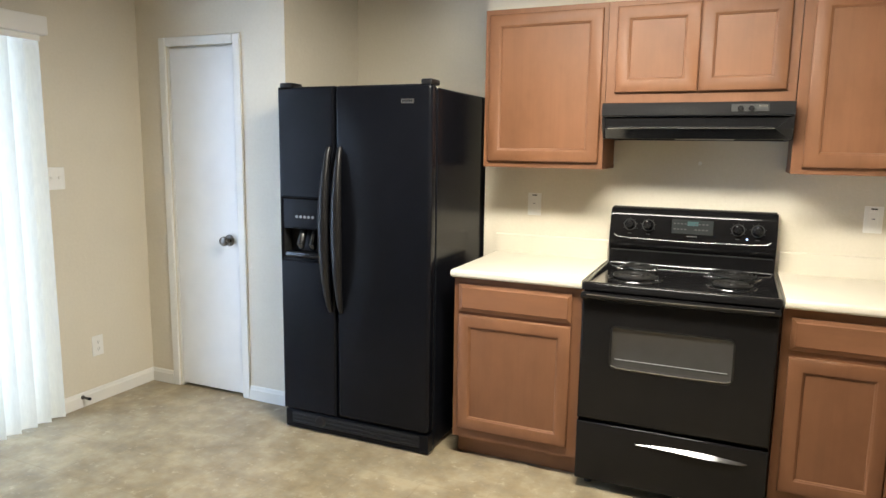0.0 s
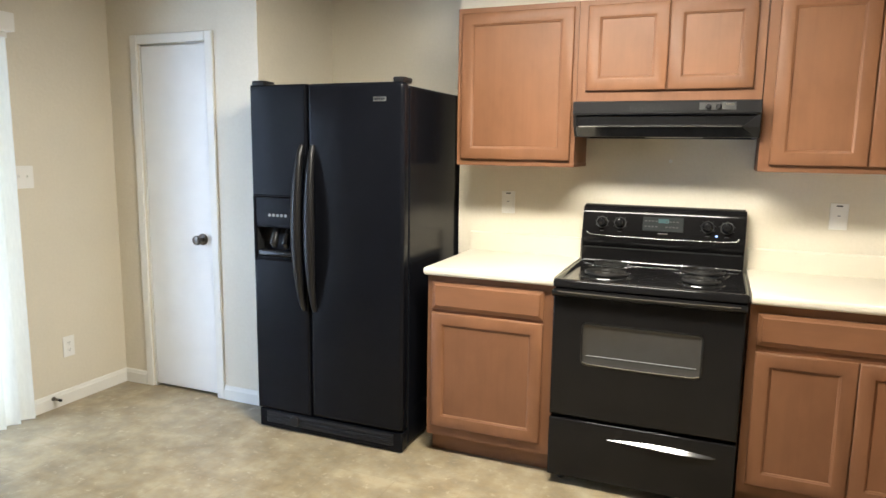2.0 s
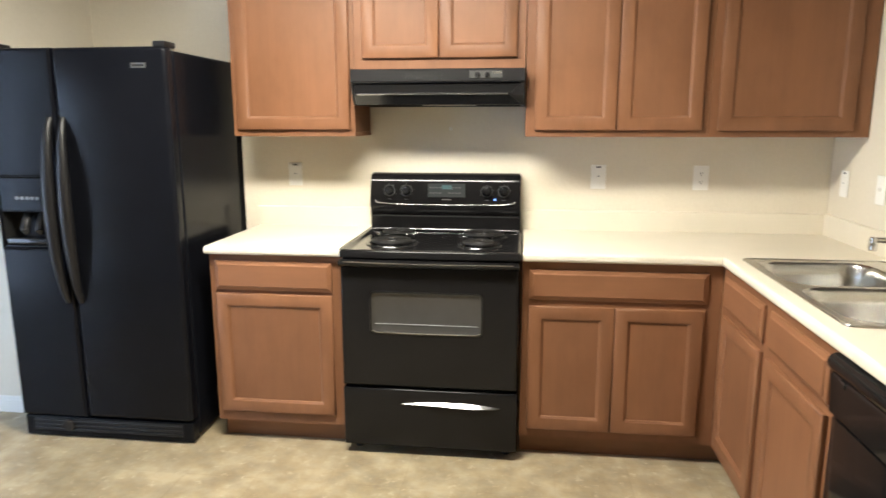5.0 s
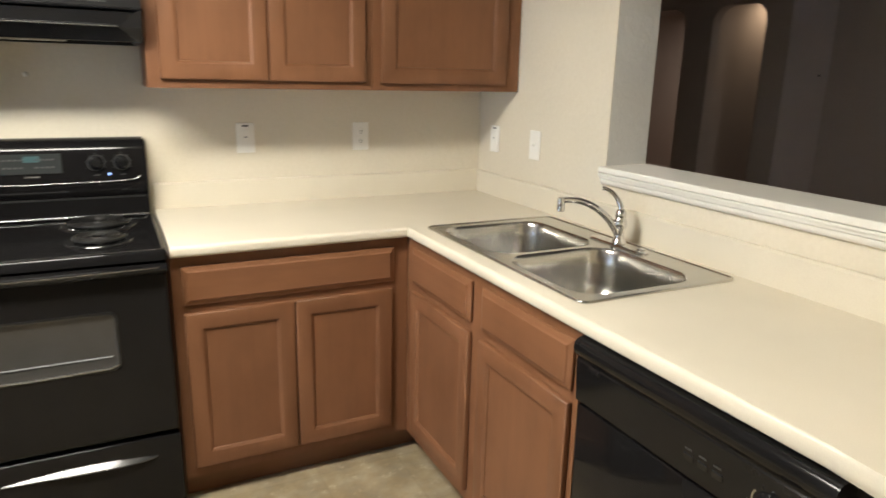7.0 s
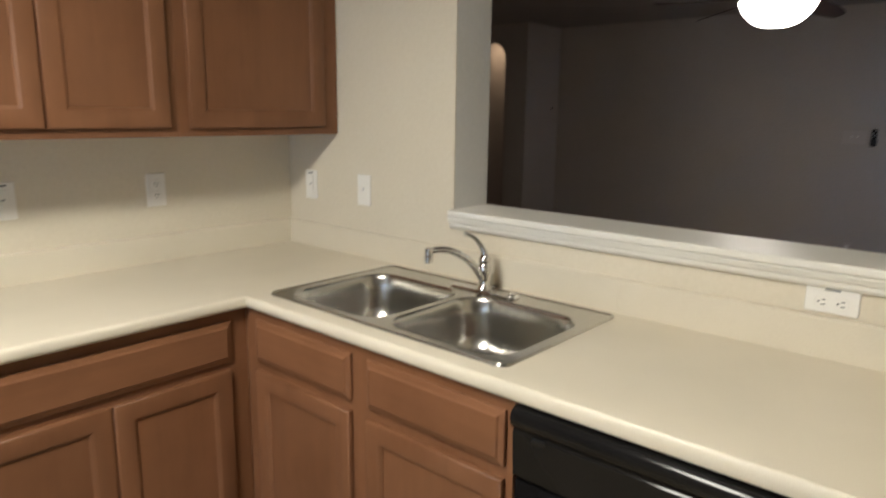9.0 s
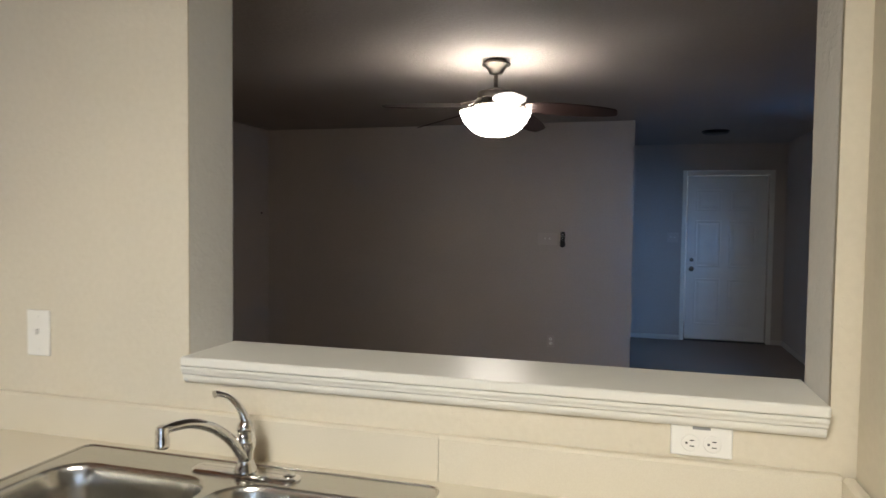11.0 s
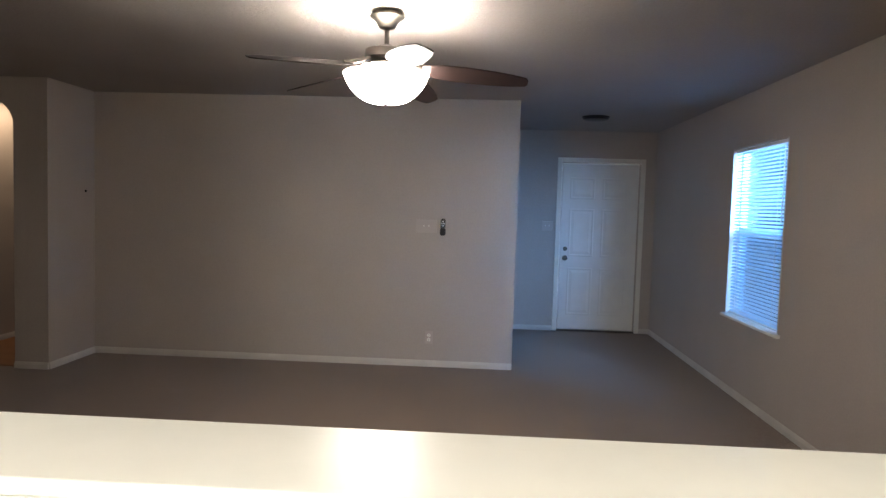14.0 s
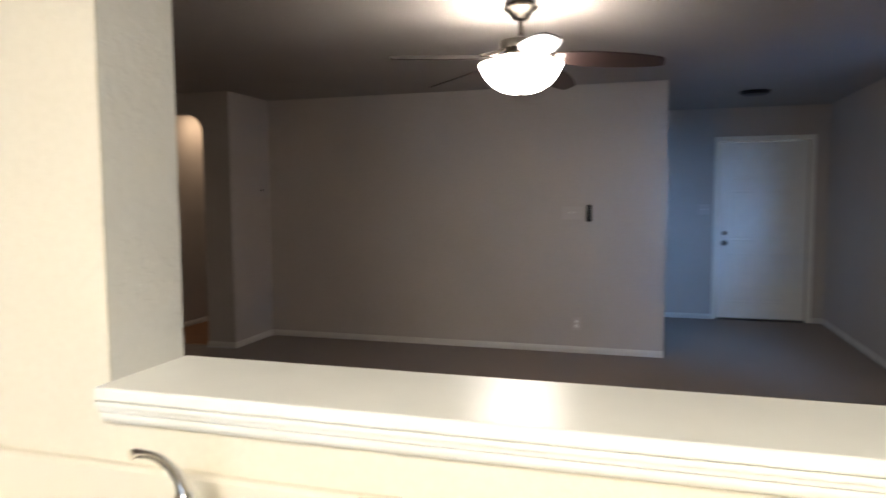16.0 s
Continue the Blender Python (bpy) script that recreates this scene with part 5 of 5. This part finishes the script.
def ceiling_detector():
    d = thing("ceiling_vent", pose(8.45, -2.75, CEIL), "dark round fixture on the entry ceiling", "ceiling fixture")
    bm = bmesh.new()
    lathe(bm, [(0.14, 0.0), (0.14, -0.014), (0.130, -0.020), (0.125, -0.030), (0.09, -0.040), (0, -0.042)], 28)
    part("body", bm, M_MATTE, d, smooth=True)


ceiling_detector()


def wall_hook():
    bm = bmesh.new()
    lathe(bm, [(0.012, 0), (0.012, 0.006), (0.006, 0.012), (0, 0.012)], 12, FACE)
    o = tagged(part("wall_anchor", bm, M_DARK), "small black anchor in the taupe wall", "wall anchor")
    o.matrix_world = pose(7.38, 2.00, 1.52)
    bm = bmesh.new()
    lathe(bm, [(0.009, 0), (0.009, 0.004), (0.004, 0.008), (0, 0.008)], 12, FACE)
    o = tagged(part("wall_anchor", bm, M_PLATE), "small white anchor on the wall behind the range", "wall anchor")
    o.matrix_world = pose(0.400, 0.0, 1.405)


wall_hook()


# ---- ceiling fan ----
def ceiling_fan():
    cz = CEIL
    f = thing("ceiling_fan", pose(4.87, -1.10, cz), "brushed nickel ceiling fan with dark blades and a lit bowl", "ceiling fan")
    bm = bmesh.new()
    lathe(bm, [(0.062, 0.0), (0.064, -0.016), (0.086, -0.022), (0.089, -0.028), (0.085, -0.034), (0.066, -0.042), (0.052, -0.062), (0.040, -0.084), (0.018, -0.092), (0, -0.092)], 28)
    part("canopy", bm, M_NICKEL, f, smooth=True)
    bm = bmesh.new()
    tube(bm, [(0, 0, -0.07), (0, 0, -0.175)], 0.0125, 12)
    part("down_rod", bm, M_NICKEL, f, smooth=True)
    bm = bmesh.new()
    lathe(bm, [(0.02, -0.165), (0.035, -0.175), (0.075, -0.185), (0.108, -0.195), (0.112, -0.215), (0.108, -0.235), (0.085, -0.245), (0.06, -0.250), (0.06, -0.262), (0.0, -0.262)], 32)
    part("motor_housing", bm, M_NICKEL, f, smooth=True)
    bm = bmesh.new()
    lathe(bm, [(0.05, -0.256), (0.10, -0.262), (0.13, -0.272), (0.13, -0.278), (0.05, -0.278)], 32)
    lk = part("light_kit", bm, M_NICKEL, f, smooth=True)
    bm = bmesh.new()
    R = 0.213
    prof = [(R - 0.010, -0.314), (R + 0.002, -0.313), (R + 0.004, -0.318)] + [(R * a, -0.320 - 0.142 * b) for a, b in ((0.995, 0.02), (0.97, 0.14), (0.92, 0.30), (0.85, 0.46), (0.75, 0.63), (0.63, 0.78), (0.50, 0.89), (0.36, 0.96), (0.20, 0.995), (0.0, 1.0))]
    lathe_open = [[Vector((r * math.cos(2 * math.pi * i / 36), r * math.sin(2 * math.pi * i / 36), z)) for i in range(36)] for r, z in prof[:-1] + [(0.004, prof[-1][1])]]
    loft(bm, lathe_open, cap1=True)
    part("glass_bowl", bm, M_GLOBE, f, "lit frosted glass bowl", smooth=True)
    bm = bmesh.new()
    lathe(bm, [(0.0, -0.476), (0.010, -0.472), (0.014, -0.463), (0.014, -0.459), (0, -0.458)], 14)
    part("finial", bm, M_NICKEL, lk, smooth=True)
    for k in range(3):
        a = radians(30 + 120 * k)
        bm = bmesh.new()
        tube(bm, [(0.11 * math.cos(a), 0.11 * math.sin(a), -0.270), (0.205 * math.cos(a), 0.205 * math.sin(a), -0.316)], 0.004, 6)
        part("bowl_arm", bm, M_NICKEL, lk)
    for k in range(5):
        m = Matrix.Rotation(radians(-87 + 72 * k), 4, "Z")
        bm = bmesh.new()
        tube(bm, [m @ Vector((0.09, 0, -0.232)), m @ Vector((0.14, 0.0, -0.262)), m @ Vector((0.19, 0, -0.276)), m @ Vector((0.24, 0, -0.284))], [0.012, 0.014, 0.020, 0.012], 8, 0.45)
        br = part("blade_bracket", bm, M_NICKEL, f, "nickel blade bracket", smooth=True)
        bm = bmesh.new()
        pitch = radians(-18)
        loops = []
        for x, hw in ((0.185, 0.042), (0.20, 0.050), (0.30, 0.072), (0.42, 0.076), (0.55, 0.068), (0.65, 0.054), (0.71, 0.038), (0.72, 0.020)):
            ring = []
            for u, tz in ((-hw, -0.003), (hw, -0.003), (hw, 0.003), (-hw, 0.003)):
                ring.append(m @ Vector((x, u * math.cos(pitch), -0.288 - 0.085 * (x - 0.185) + u * math.sin(pitch) + tz)))
            loops.append(ring)
        loft(bm, loops, True, True)
        part("blade", bm, M_BLADE, f, "dark walnut fan blade")


ceiling_fan()


# ---- kitchen ceiling light ----
def kitchen_light():
    f = thing("ceiling_light", pose(0.10, -1.50, CEIL), "rectangular white kitchen ceiling light", "ceiling light")
    part("housing", box(-0.62, 0.62, -0.2, 0.2, -0.03, 0.0, bevel=0.006), M_TRIM, f)
    part("diffuser", box(-0.60, 0.60, -0.18, 0.18, -0.106, -0.0305, bevel=0.022, seg=3), M_DIFF, f)


kitchen_light()
